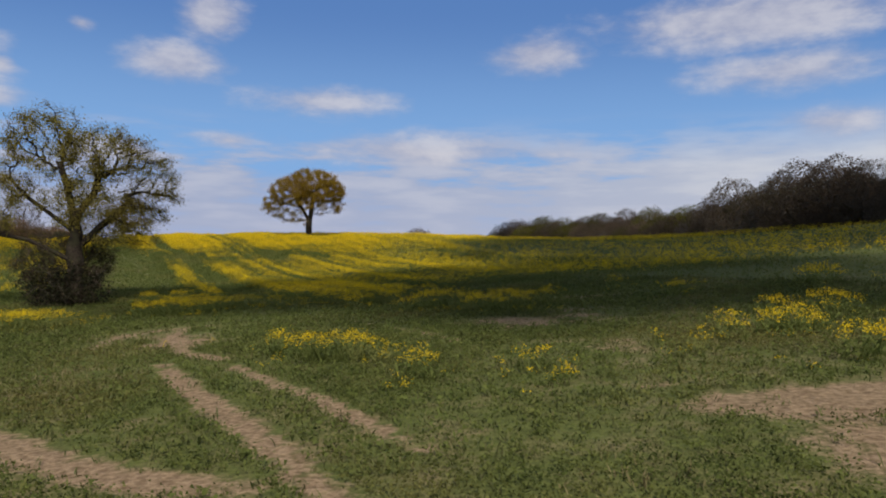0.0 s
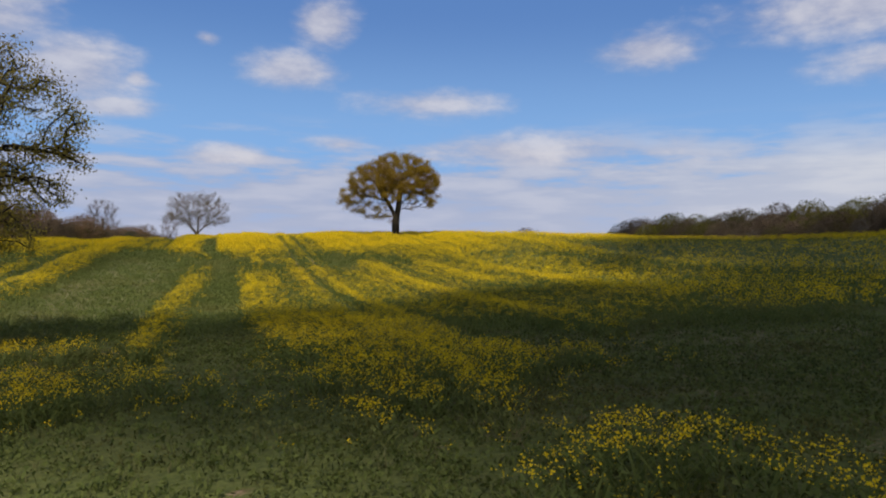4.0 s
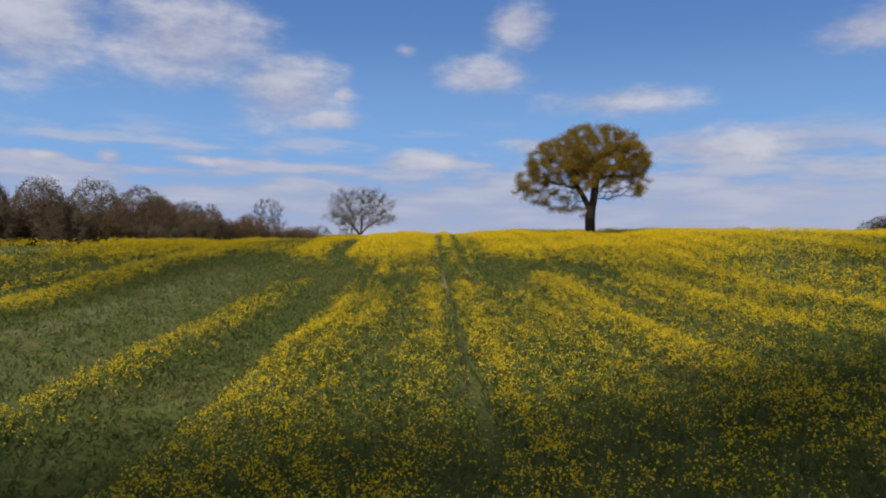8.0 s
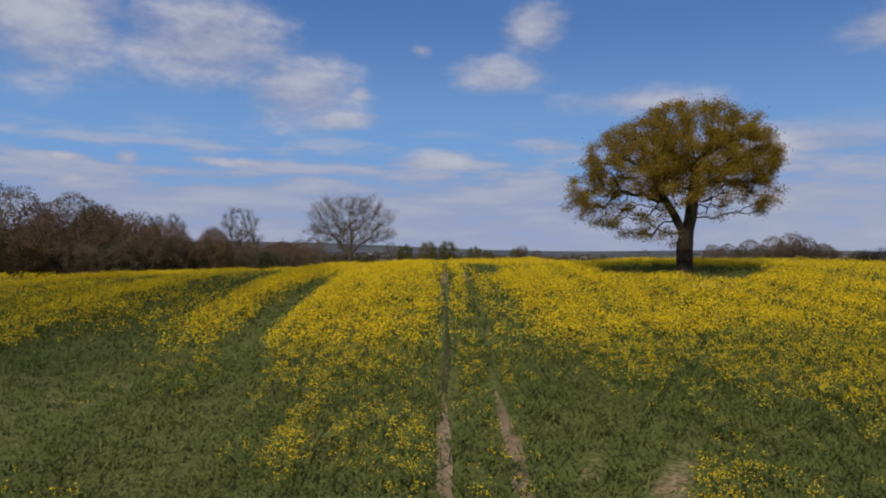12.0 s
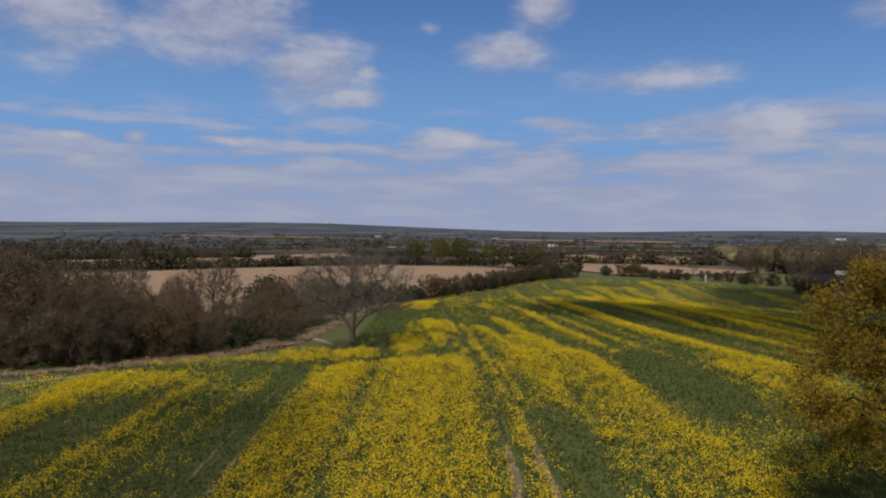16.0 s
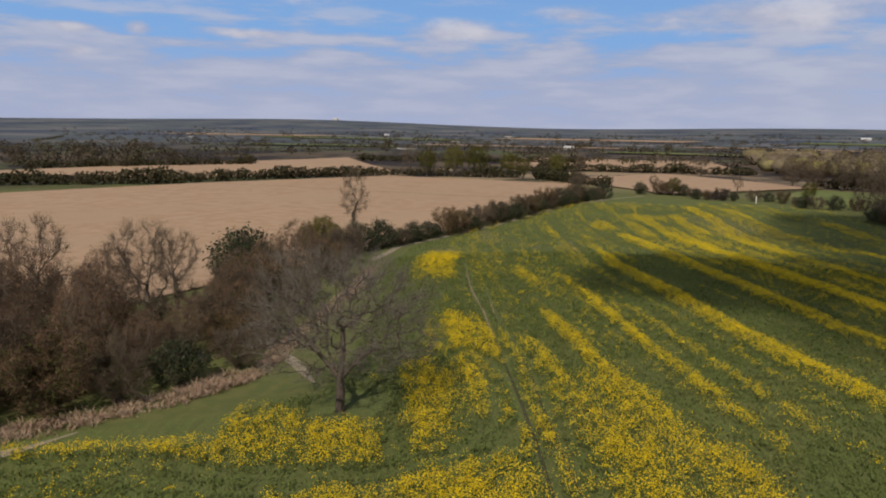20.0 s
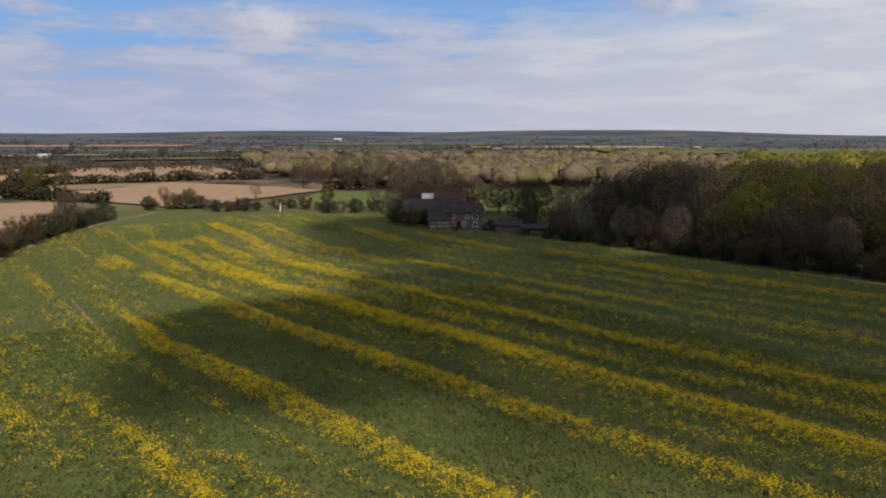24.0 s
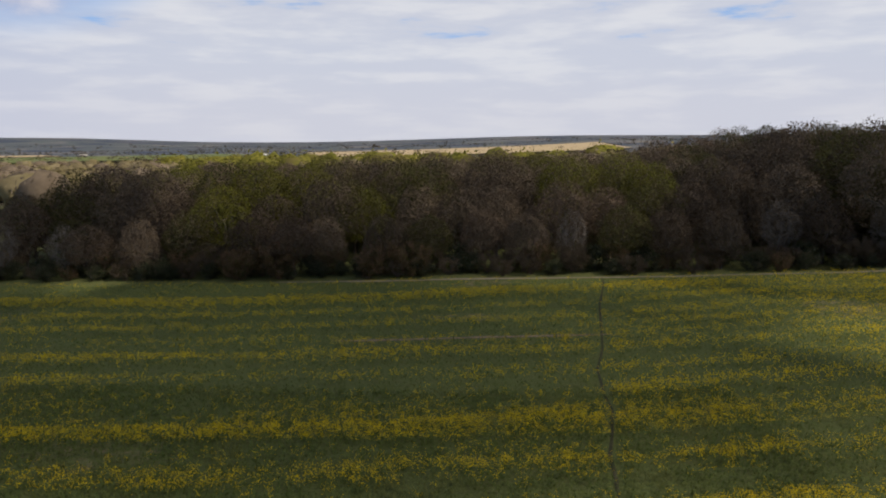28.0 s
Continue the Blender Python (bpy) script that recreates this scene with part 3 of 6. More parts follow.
    scrub = mixc(t, ramp(t, mid_n, 0.35, 0.65), (0.018, 0.016, 0.017), (0.045, 0.036, 0.031))
    patch = mixc(t, ramp(t, wood_n, 0.46, 0.53), patch, scrub)
    lane = mixc(t, mth(t, "MULTIPLY", ramp(t, mid_n, 0.3, 0.7), 0.6), (0.085, 0.10, 0.032), (0.14, 0.13, 0.05))
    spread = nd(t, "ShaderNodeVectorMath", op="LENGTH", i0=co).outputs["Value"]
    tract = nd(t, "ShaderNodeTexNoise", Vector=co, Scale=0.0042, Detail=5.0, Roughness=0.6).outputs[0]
    # Distance haze put into the colour: bluish tones take over the patchwork far out.
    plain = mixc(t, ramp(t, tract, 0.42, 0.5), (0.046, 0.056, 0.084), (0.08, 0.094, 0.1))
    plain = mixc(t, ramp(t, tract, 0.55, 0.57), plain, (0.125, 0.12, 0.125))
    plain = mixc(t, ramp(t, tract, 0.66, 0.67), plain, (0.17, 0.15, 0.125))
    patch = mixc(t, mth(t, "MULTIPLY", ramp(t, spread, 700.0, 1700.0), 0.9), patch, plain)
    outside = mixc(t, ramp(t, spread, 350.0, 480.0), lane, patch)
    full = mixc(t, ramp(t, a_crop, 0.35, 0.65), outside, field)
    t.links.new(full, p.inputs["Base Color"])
    bump(t, p, fine_n, 0.7, 0.12)
    return m


# ---- meshes ----
def quick(name, verts, tris, mat, smooth=False):
    """A mesh from arrays of corners and triangles."""
    me = bpy.data.meshes.new(name)
    me.vertices.add(len(verts))
    me.vertices.foreach_set("co", np.ascontiguousarray(verts, np.float32).ravel())
    tris = np.ascontiguousarray(tris, np.int32)
    me.loops.add(tris.size)
    me.loops.foreach_set("vertex_index", tris.ravel())
    me.polygons.add(len(tris))
    me.polygons.foreach_set("loop_start", np.arange(0, tris.size, tris.shape[1], dtype=np.int32))
    if smooth:
        me.polygons.foreach_set("use_smooth", np.ones(len(tris), bool))
    me.update(calc_edges=True)
    me.materials.append(mat)
    return me


def sheet_mesh(name, X, Y, Z, mat):
    """A smooth grid."""
    n, k = X.shape
    idx = np.arange(n * k).reshape(n, k)
    quads = np.stack([idx[:-1, :-1], idx[1:, :-1], idx[1:, 1:], idx[:-1, 1:]], -1).reshape(-1, 4)
    return quick(name, np.stack([X, Y, Z], -1).reshape(-1, 3), quads, mat, True)


def part(name, data, parent, label=""):
    """One mesh as a part of a thing."""
    if isinstance(data, bmesh.types.BMesh):
        me = bpy.data.meshes.new(name)
        data.to_mesh(me)
        data.free()
        data = me
    ob = new(name, data)
    ob.parent = parent
    return tagged(ob, label)


def base(name, x, y, z, label, category, group="", turn=0.0, kind=""):
    ob = new(name)
    ob.matrix_basis = pose(x, y, z, 0, 0, turn)
    ob.empty_display_size = 0.2
    return tagged(ob, label, category, group, kind)


# ---- ground ----
def marks(lo, hi, stride):
    return np.arange(lo, hi - 1e-6, stride)


far_out = 140 * 1.13 ** np.arange(1, 30)
far_out = far_out[far_out < 4700]
gx = np.concatenate([-far_out[::-1], marks(-140, -25, 1.0), marks(-25, 25, 0.4), marks(25, 140, 1.0), [140], far_out, ])
gy = np.concatenate([-40 - (far_out - 140)[::-1], marks(-40, 0, 1.5), marks(0, 46, 0.4), marks(46, 340, 1.0), marks(340, 420, 4.0), 420 + (far_out - 140)])
GX, GY = np.meshgrid(gx, gy, indexing="ij")
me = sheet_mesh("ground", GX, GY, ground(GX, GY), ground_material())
fx, fy = GX.ravel(), GY.ravel()
fu, fv = uv(fx, fy)
inside = field_edge(fx, fy)
crop = np.clip(inside / 3 + 0.5, 0, 1)
bl = np.where(crop > 0.3, bloom(fu, fv), 0)
sparse = 1 - step(0, 8, fv - (50 - 0.55 * np.maximum(0, fu - 10)))
dry = np.clip(0.42 * sparse * (0.3 + grain(fx * 0.12, fy * 0.12, 31)) + 0.5 * step(0.72, 0.95, grain(fu * 0.12, fv * 0.05, 33)), 0, 1) + 0.42 * step(52, 66, fv) * (1 - step(92, 108, fv)) * (1 - step(5.5, 7.5, fu)) * step(-2, 0.5, fu)
for key, value in (("bloom", bl), ("bare", np.where(crop > 0.3, worn(fx, fy), 0)), ("crop", crop), ("dry", dry)):
    me.attributes.new(key, "FLOAT", "POINT").data.foreach_set("value", np.ascontiguousarray(value, np.float32))
tagged(new("ground", me), "rolling farmland with a rape field, tracks and pasture", "ground", kind="structure")


# ---- crop ----
rng = np.random.default_rng(4)


TRAIL = [(-22.5, 178.6), (-21.3, 179.9), (-18.6, 180.9), (-15.7, 182.2), (-11.9, 183.3), (-7.4, 184.8), (-3.9, 186.6), (2.2, 189.2), (9.8, 191.4), (16.3, 193.7), (27.0, 197.7), (38.6, 201.2), (43, 203)]


def scatter(n, u0, u1, v0, v1):
    u, v = rng.uniform(u0, u1, n), rng.uniform(v0, v1, n)
    x, y = xy(u, v)
    return u, v, x, y


def clear(u, v, x, y):
    """Where nothing tall grows: tramlines, wheelings, path, worn soil."""
    w = across(u, v)
    wob = 0.15 * (grain(v * 0.4, w * 0, 41) - 0.5)
    left, right = tramlines(v)
    tram = ((np.abs(u - left + wob) < 0.13 + 0.08 * step(85, 100, v) + 0.06 * step(105, 110, v) * (1 - step(126, 131, v))) & (v > 56) & (v < 222)) | ((np.abs(u - right + wob) < 0.2) & (v > 89) & (v < 200))
    tram &= (u < 17.4) | (v < 97) | (v > 121)
    trail = line_gap(x, y, TRAIL) < 0.22
    return tram | trail | (np.hypot(x + 69.7, y - 150.4) < 2.6) | (np.abs(line_gap(u, v, HEADLAND) - 0.75) < 0.22) | (worn(x, y) > 0.5) | (field_edge(x, y) < 0.6)


def tufts(x, y, z, n_each, size, lift, flat=0.5):
    """n_each small triangles round each place: corners and triangles."""
    n = len(x)
    k = n * n_each
    c = np.stack([np.repeat(x, n_each), np.repeat(y, n_each), np.repeat(z, n_each)], -1)
    s = np.repeat(size, n_each) * rng.uniform(0.6, 1.25, k)
    sp = np.repeat(lift, n_each)
    c = c + np.stack([rng.normal(0, 1, k) * sp, rng.normal(0, 1, k) * sp, rng.normal(0, 0.7, k) * sp], -1)
    a = rng.normal(0, 1, (k, 3))
    a[:, 2] *= flat
    a /= np.linalg.norm(a, axis=1)[:, None] + 1e-9
    b = np.cross(a, rng.normal(0, 1, (k, 3)))
    b /= np.linalg.norm(b, axis=1)[:, None] + 1e-9
    V = np.stack([c + s[:, None] * a, c - 0.5 * s[:, None] * a + 0.8 * s[:, None] * b, c - 0.5 * s[:, None] * a - 0.8 * s[:, None] * b], 1).reshape(-1, 3)
    return V, np.arange(3 * k).reshape(-1, 3)


def blades(x, y, z, n_each, tall, wide, lean=0.35):
    """Upright tapering leaves round each place."""
    n = len(x)
    k = n * n_each
    th = rng.uniform(0, 2 * np.pi, k)
    h = np.repeat(tall, n_each) * rng.uniform(0.5, 1.1, k)
    w = np.repeat(wide, n_each) * rng.uniform(0.6, 1.3, k)
    ox, oy = np.repeat(x, n_each) + rng.normal(0, 0.07, k), np.repeat(y, n_each) + rng.normal(0, 0.07, k)
    oz = np.repeat(z, n_each)
    lx, ly = lean * h * np.cos(th) * rng.uniform(0.3, 1.4, k), lean * h * np.sin(th) * rng.uniform(0.3, 1.4, k)
    px, py = -np.sin(th) * w, np.cos(th) * w
    low = np.stack([ox, oy, oz - 0.03], -1)
    mid = np.stack([ox + 0.6 * lx, oy + 0.6 * ly, oz + 0.55 * h], -1)
    top = np.stack([ox + 1.3 * lx, oy + 1.3 * ly, oz + h], -1)
    sd = np.stack([px, py, np.zeros(k)], -1)
    V = np.stack([low, mid - sd, mid + sd, top], 1).reshape(-1, 3)
    i = np.arange(k) * 4
    return V, np.concatenate([np.stack([i, i + 2, i + 1], -1), np.stack([i + 1, i + 2, i + 3], -1)])


def joined(pieces):
    V, F, n = [], [], 0
    for v, f in pieces:
        V.append(v)
        F.append(f + n)
        n += len(v)
    return np.concatenate(V), np.concatenate(F)


flowers, leaves, grasses = [], [], []
# Along the way, close by: many plants; farther out: fewer and coarser clumps. Zones in row coordinates, with plants to a square metre.
ZONES = [
    (-6, 32, 8, 62, 22, 0), (-4, 34, 62, 100, 24, 0), (-16, 40, 100, 160, 16, 1), (32, 48, 20, 100, 9, 1), (48, 90, 20, 100, 3.5, 2), (-16, -5, 40, 100, 11, 1), (-34, -16, 40, 100, 4, 2), (-34, -16, 100, 158, 4, 2),
    (40, 80, 100, 160, 7, 1), (-2, 80, 160, 230, 14, 1), (80, 127, 90, 260, 6, 2), (0, 80, 230, 325, 6.5, 2), (80, 127, 260, 332, 4.5, 2),
]
for u0, u1, v0, v1, many, coarse in ZONES:
    u, v, x, y = scatter(int((u1 - u0) * (v1 - v0) * many), u0, u1, v0, v1)
    free = ~clear(u, v, x, y)
    u, v, x, y = u[free], v[free], x[free], y[free]
    z = ground(x, y)
    b = bloom(u, v)
    g = gap(u, v)
    bare_front = 1 - step(0, 6, v - (50 - 0.55 * np.maximum(0, u - 10)))
    tall = (0.55 + 0.35 * b + 0.25 * (grain(u * 0.3, v * 0.15, 51) - 0.5)) * (1 - 0.6 * bare_front * (b < 0.3)) * (1 - 0.35 * g)
    keep = (bare_front < 0.5) | (rng.uniform(0, 1, len(u)) < 0.35) | (b > 0.3)
    thin_west = step(52, 66, v) * (1 - step(92, 108, v)) * (1 - step(5.5, 7.5, u)) * step(-2, 0.5, u)
    keep &= rng.uniform(0, 1, len(u)) > 0.5 * thin_west
    tall = tall * (1 - 0.4 * thin_west)
    u, v, x, y, z, b, g, bare_front, tall = (q[keep] for q in (u, v, x, y, z, b, g, bare_front, tall))
    lines = step(0.3, 0.5, grain(across(u, v) * 0.95, v * 0.02, 14))
    yes = rng.uniform(0, 1, len(u)) < np.clip((b - 0.06) * 2.1, 0, 1) * np.where(v < 60, 1.0, 0.62 + 0.38 * lines)
    n = int(yes.sum())
    up = z[yes] + tall[yes] * rng.uniform(0.75, 1.05, n)
    if coarse == 0:
        flowers.append(tufts(x[yes], y[yes], up, 13, np.full(n, 0.024), np.full(n, 0.078)))
        leaves.append(blades(x, y, z, 2, tall * 0.7, np.full(len(x), 0.024), 0.9))
        leaves.append(tufts(x, y, z + tall * rng.uniform(0.2, 0.75, len(x)), 4, np.full(len(x), 0.055), np.full(len(x), 0.1), 0.6))
    elif coarse == 1:
        flowers.append(tufts(x[yes], y[yes], up, 13, np.full(n, 0.044), np.full(n, 0.15)))
        leaves.append(blades(x, y, z, 1, tall * 0.65, np.full(len(x), 0.04), 0.8))
        leaves.append(tufts(x, y, z + tall * rng.uniform(0.2, 0.7, len(x)), 2, np.full(len(x), 0.085), np.full(len(x), 0.15), 0.6))
    else:
        flowers.append(tufts(x[yes], y[yes], up, 8, np.full(n, 0.065), np.full(n, 0.2)))
        leaves.append(blades(x, y, z, 1, tall * 0.4, np.full(len(x), 0.05), 0.8))
tagged(new("rape_flowers", quick("rape_flowers", *joined(flowers), petal)), "bright yellow rape flowers in uneven strips", "flowers", kind="stuff")
tagged(new("rape_leaves", quick("rape_leaves", *joined(leaves), rape_leaf)), "dark green leafy rape plants in drilled rows", "crop", kind="stuff")
# Low leafy weeds that cover the headland, thick and fine where the way begins.
weeds = []
for v0, v1, many, each, leaf_size in ((1, 24, 56000, 8, 0.031), (24, 54, 34000, 6, 0.045)):
    u, v, x, y = scatter(many, -14, 34, v0, v1)
    front = 1 - step(0, 6, v - (50 - 0.55 * np.maximum(0, u - 10)))
    ok = (worn(x, y) < rng.uniform(0.25, 0.85, len(u))) & (rng.uniform(0, 1, len(u)) < front * (0.35 + 0.65 * step(0.25, 0.55, grain(x * 0.25, y * 0.25, 35))))
    x, y = x[ok], y[ok]
    weeds.append(tufts(x, y, ground(x, y) + rng.uniform(0.03, 0.15, len(x)), each, np.full(len(x), leaf_size), np.full(len(x), 0.085), 0.9))
tagged(new("headland_weeds", quick("headland_weeds", *joined(weeds), weed)), "low green leafy weeds over the headland", "weeds", kind="stuff")
# Rough grass on the headland at the start and along the borders.
u, v, x, y = scatter(15000, -16, 34, 0, 52)
ok = (worn(x, y) < rng.uniform(0.3, 1.1, len(u))) & (rng.uniform(0, 1, len(u)) < 0.25 + 0.75 * (1 - step(0, 6, v - (50 - 0.55 * np.maximum(0, u - 10)))))
x, y = x[ok], y[ok]
grasses.append(blades(x, y, ground(x, y), 4, rng.uniform(0.08, 0.24, len(x)), np.full(len(x), 0.014), 0.7))
tagged(new("headland_grass", quick("headland_grass", *joined(grasses), grass_blade)), "short dry-tipped grass on the field headland", "grass", kind="stuff")


def ribbon(name, pts, half, mat, label, category, lift=0.035, wav=0.1, seed=1):
    """A trodden strip that follows the ground."""
    P = []
    for (ax, ay), (bx, by) in zip(pts, pts[1:]):
        n = max(2, int(math.hypot(bx - ax, by - ay) / 0.7))
        P += [(ax + (bx - ax) * i / n, ay + (by - ay) * i / n) for i in range(n)]
    P = np.array(P + [pts[-1]])
    T = np.gradient(P, axis=0)
    T /= np.linalg.norm(T, axis=1)[:, None]
    N = np.stack([-T[:, 1], T[:, 0]], -1)
    s = np.arange(len(P))
    wl = half * (0.8 + 0.5 * grain(s * 0.5, s * 0, seed)) + wav * grain(s * 0.17, s * 0, seed + 1)
    wr = half * (0.8 + 0.5 * grain(s * 0.5, s * 0, seed + 2)) + wav * grain(s * 0.17, s * 0, seed + 3)
    fade = np.clip(np.minimum(s + 1, len(P) - s) / 6, 0.12, 1)
    wl, wr = wl * fade, wr * fade
    cols = [P + N * wl[:, None], P + N * wl[:, None] * 0.4, P - N * wr[:, None] * 0.4, P - N * wr[:, None]]
    X = np.stack([c[:, 0] for c in cols], 1)
    Y = np.stack([c[:, 1] for c in cols], 1)
    Z = ground(X, Y) + lift + np.array([-0.02, 0, 0, -0.02])
    return tagged(new(name, sheet_mesh(name, X, Y, Z, mat)), label, category, kind="structure")


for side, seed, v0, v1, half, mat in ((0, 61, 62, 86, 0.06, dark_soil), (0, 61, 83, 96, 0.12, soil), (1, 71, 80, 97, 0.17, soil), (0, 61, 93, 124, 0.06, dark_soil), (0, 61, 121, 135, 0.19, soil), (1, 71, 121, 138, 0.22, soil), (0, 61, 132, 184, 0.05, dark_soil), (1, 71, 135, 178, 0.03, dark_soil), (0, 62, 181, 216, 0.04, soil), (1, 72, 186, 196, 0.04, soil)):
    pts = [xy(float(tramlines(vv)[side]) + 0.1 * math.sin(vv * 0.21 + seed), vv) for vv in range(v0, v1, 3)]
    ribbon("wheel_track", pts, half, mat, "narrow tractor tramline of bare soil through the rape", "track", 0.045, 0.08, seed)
for side in (-0.7, 0.7):
    pts = [xy(2.6 - 0.02 * max(0, vv - 125) + side, vv) for vv in range(108, 150, 3)]
    ribbon("wheel_track", pts, 0.08, soil, "faint overgrown wheel track in the rape", "track", 0.045, 0.08, 63)
ribbon("wheel_track", [(-85.6, 237.2), (-82.4, 231), (-79, 224.6)], 0.13, soil, "short pale wheel mark in the thin crop", "track", 0.045, 0.1, 65)
ribbon("wheel_track", [(-84.2, 239.6), (-80, 229), (-76, 219), (-71.8, 209.4)], 0.13, soil, "short pale wheel mark in the thin crop", "track", 0.045, 0.1, 66)
ribbon("bare_strip", [(0.6, 217), (4, 211), (9, 203), (13, 195.4), (14.6, 192)], 0.28, soil, "thin pale strip of bare soil between the rows", "track", 0.045, 0.2, 83)
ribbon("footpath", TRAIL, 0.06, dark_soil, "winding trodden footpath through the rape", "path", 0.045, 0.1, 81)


# ---- trees ----
def lobes(n, some, seed, shell=0.35):
    """Points inside ellipsoids (x, y, z, rx, ry, rz), thicker towards the skin."""
    r = np.random.default_rng(seed)
    vol = np.array([s[3] * s[4] * s[5] for s in some])
    pick = r.choice(len(some), n, p=vol / vol.sum())
    d = r.normal(0, 1, (n, 3))
    d /= np.linalg.norm(d, axis=1)[:, None]
    rad = r.uniform(shell, 1, n) ** 0.5
    s = np.array(some, float)[pick]
    return s[:, :3] + d * rad[:, None] * s[:, 3:]


def grow(points, stem, stride, reach, kill, seed, rounds=90, jitter=0.25, forks=()):
    """Branches that grow from a stem towards points: nodes and the parent of each."""
    r = np.random.default_rng(seed)
    P = [np.array(s, float) for s in stem]
    parent = [-1] + list(range(len(stem) - 1))
    for at, pts in forks:
        last = at
        for p in pts:
            P.append(np.array(p, float))
            parent.append(last)
            last = len(P) - 1
    A = points.copy()
    D = np.linalg.norm(A[:, None] - np.array(P)[None], axis=2)
    near, dist = D.argmin(1), D.min(1)
    for _ in range(rounds):
        live = dist < reach
        if not live.any():
            if len(A) == 0:
                break
            live = dist < dist.min() * 1.2
        heads = np.unique(near[live])
        fresh = []
        for h in heads:
            way = A[live & (near == h)] - P[h]
            way = (way / (np.linalg.norm(way, axis=1)[:, None] + 1e-9)).mean(0) + r.normal(0, jitter, 3)
            spot_new = P[h] + stride * way / (np.linalg.norm(way) + 1e-9)
            fresh.append(spot_new)
            parent.append(int(h))
        start = len(P)
        P += fresh
        D = np.linalg.norm(A[:, None] - np.array(fresh)[None], axis=2)
        better = D.min(1) < dist
        near = np.where(better, D.argmin(1) + start, near)
        dist = np.minimum(dist, D.min(1))
        keep = dist > kill
        A, near, dist = A[keep], near[keep], dist[keep]
        if len(A) == 0:
            break
    return np.array(P), np.array(parent)


def girth(parent, tip, power=2.3):
    n = len(parent)
    acc = np.zeros(n)
    for i in range(n - 1, -1, -1):
        if acc[i] == 0:
            acc[i] = tip**power
        if parent[i] >= 0:
            acc[parent[i]] += acc[i]
    return acc ** (1 / power)


def tubes(P, parent, R, keep, sides):
    """A tapering tube from each kept node's parent to it."""
    idx = np.where(keep & (parent >= 0))[0]
    a, b = P[parent[idx]], P[idx]
    ra, rb = np.minimum(R[parent[idx]], R[idx] * 1.35), R[idx]
    ax = b - a
    ax /= np.linalg.norm(ax, axis=1)[:, None] + 1e-9
    side = np.cross(ax, np.where(np.abs(ax[:, 2:3]) < 0.9, np.array([[0, 0, 1.0]]), np.array([[1.0, 0, 0]])))
    side /= np.linalg.norm(side, axis=1)[:, None] + 1e-9
    up = np.cross(ax, side)
    th = np.arange(sides) * 2 * np.pi / sides
    ring = np.cos(th)[None, :, None] * side[:, None] + np.sin(th)[None, :, None] * up[:, None]
    V = np.concatenate([a[:, None] - ax[:, None] * ra[:, None, None] * 0.3 + ring * ra[:, None, None], b[:, None] + ring * rb[:, None, None]], 1)
    n = len(idx)
    o = (np.arange(n) * 2 * sides)[:, None]
    k = np.arange(sides)[None]
    k2 = (k + 1) % sides
    F = np.concatenate([np.stack([o + k, o + k2, o + sides + k2], -1).reshape(-1, 3), np.stack([o + k, o + sides + k2, o + sides + k], -1).reshape(-1, 3)])
    return V.reshape(-1, 3), F


def leafage(C, n_each, spread, size, seed, drop=0.0):
    """Small quads round each place."""
    r = np.random.default_rng(seed)
    k = len(C) * n_each
    c = np.repeat(C, n_each, 0) + r.normal(0, 1, (k, 3)) * spread * np.array([1, 1, 0.75])
    c[:, 2] -= drop * r.uniform(0, 1, k)
    a = r.normal(0, 1, (k, 3))
    a /= np.linalg.norm(a, axis=1)[:, None]
    b = np.cross(a, r.normal(0, 1, (k, 3)))
    b /= np.linalg.norm(b, axis=1)[:, None]
    s = size * r.uniform(0.6, 1.4, k)[:, None]
    V = np.stack([c - s * a, c + 0.55 * s * b, c + s * a, c - 0.55 * s * b], 1).reshape(-1, 3)
    i = np.arange(k) * 4
    return V, np.concatenate([np.stack([i, i + 1, i + 2], -1), np.stack([i, i + 2, i + 3], -1)])


def skin(some, n, size, seed, loose=0.55):
    """Small leaf sprays over the outside of the lobes of a crown, turned roughly outwards."""
    r = np.random.default_rng(seed)
    s = np.array(some, float)
    area = (s[:, 3] * s[:, 4] * s[:, 5]) ** (2 / 3)
    k = r.choice(len(s), n, p=area / area.sum())
    d = r.normal(0, 1, (n, 3))
    d /= np.linalg.norm(d, axis=1)[:, None]
    lump = 1 + 0.10 * np.sin(d[:, 0] * 5 + k) * np.sin(d[:, 1] * 6 + 2 * k) + r.normal(0, 0.05, n)
    c = s[k, :3] + d * s[k, 3:] * lump[:, None]
    buried = np.zeros(n, bool)
    for j in range(len(s)):
        buried |= (k != j) & ((((c - s[j, :3]) / s[j, 3:]) ** 2).sum(1) < 0.72)
    c, d = c[~buried], d[~buried]
    m = len(c)
    out = d + r.normal(0, loose, (m, 3))
    a = np.cross(out, r.normal(0, 1, (m, 3)))
    a /= np.linalg.norm(a, axis=1)[:, None]
    b = np.cross(out, a)
    b /= np.linalg.norm(b, axis=1)[:, None]
    q = size * r.uniform(0.5, 1.4, m)[:, None]
    V = np.stack([c - q * a, c + 0.6 * q * b, c + q * a, c - 0.6 * q * b], 1).reshape(-1, 3)
    i = np.arange(m) * 4
    return V, np.concatenate([np.stack([i, i + 1, i + 2], -1), np.stack([i, i + 2, i + 3], -1)])


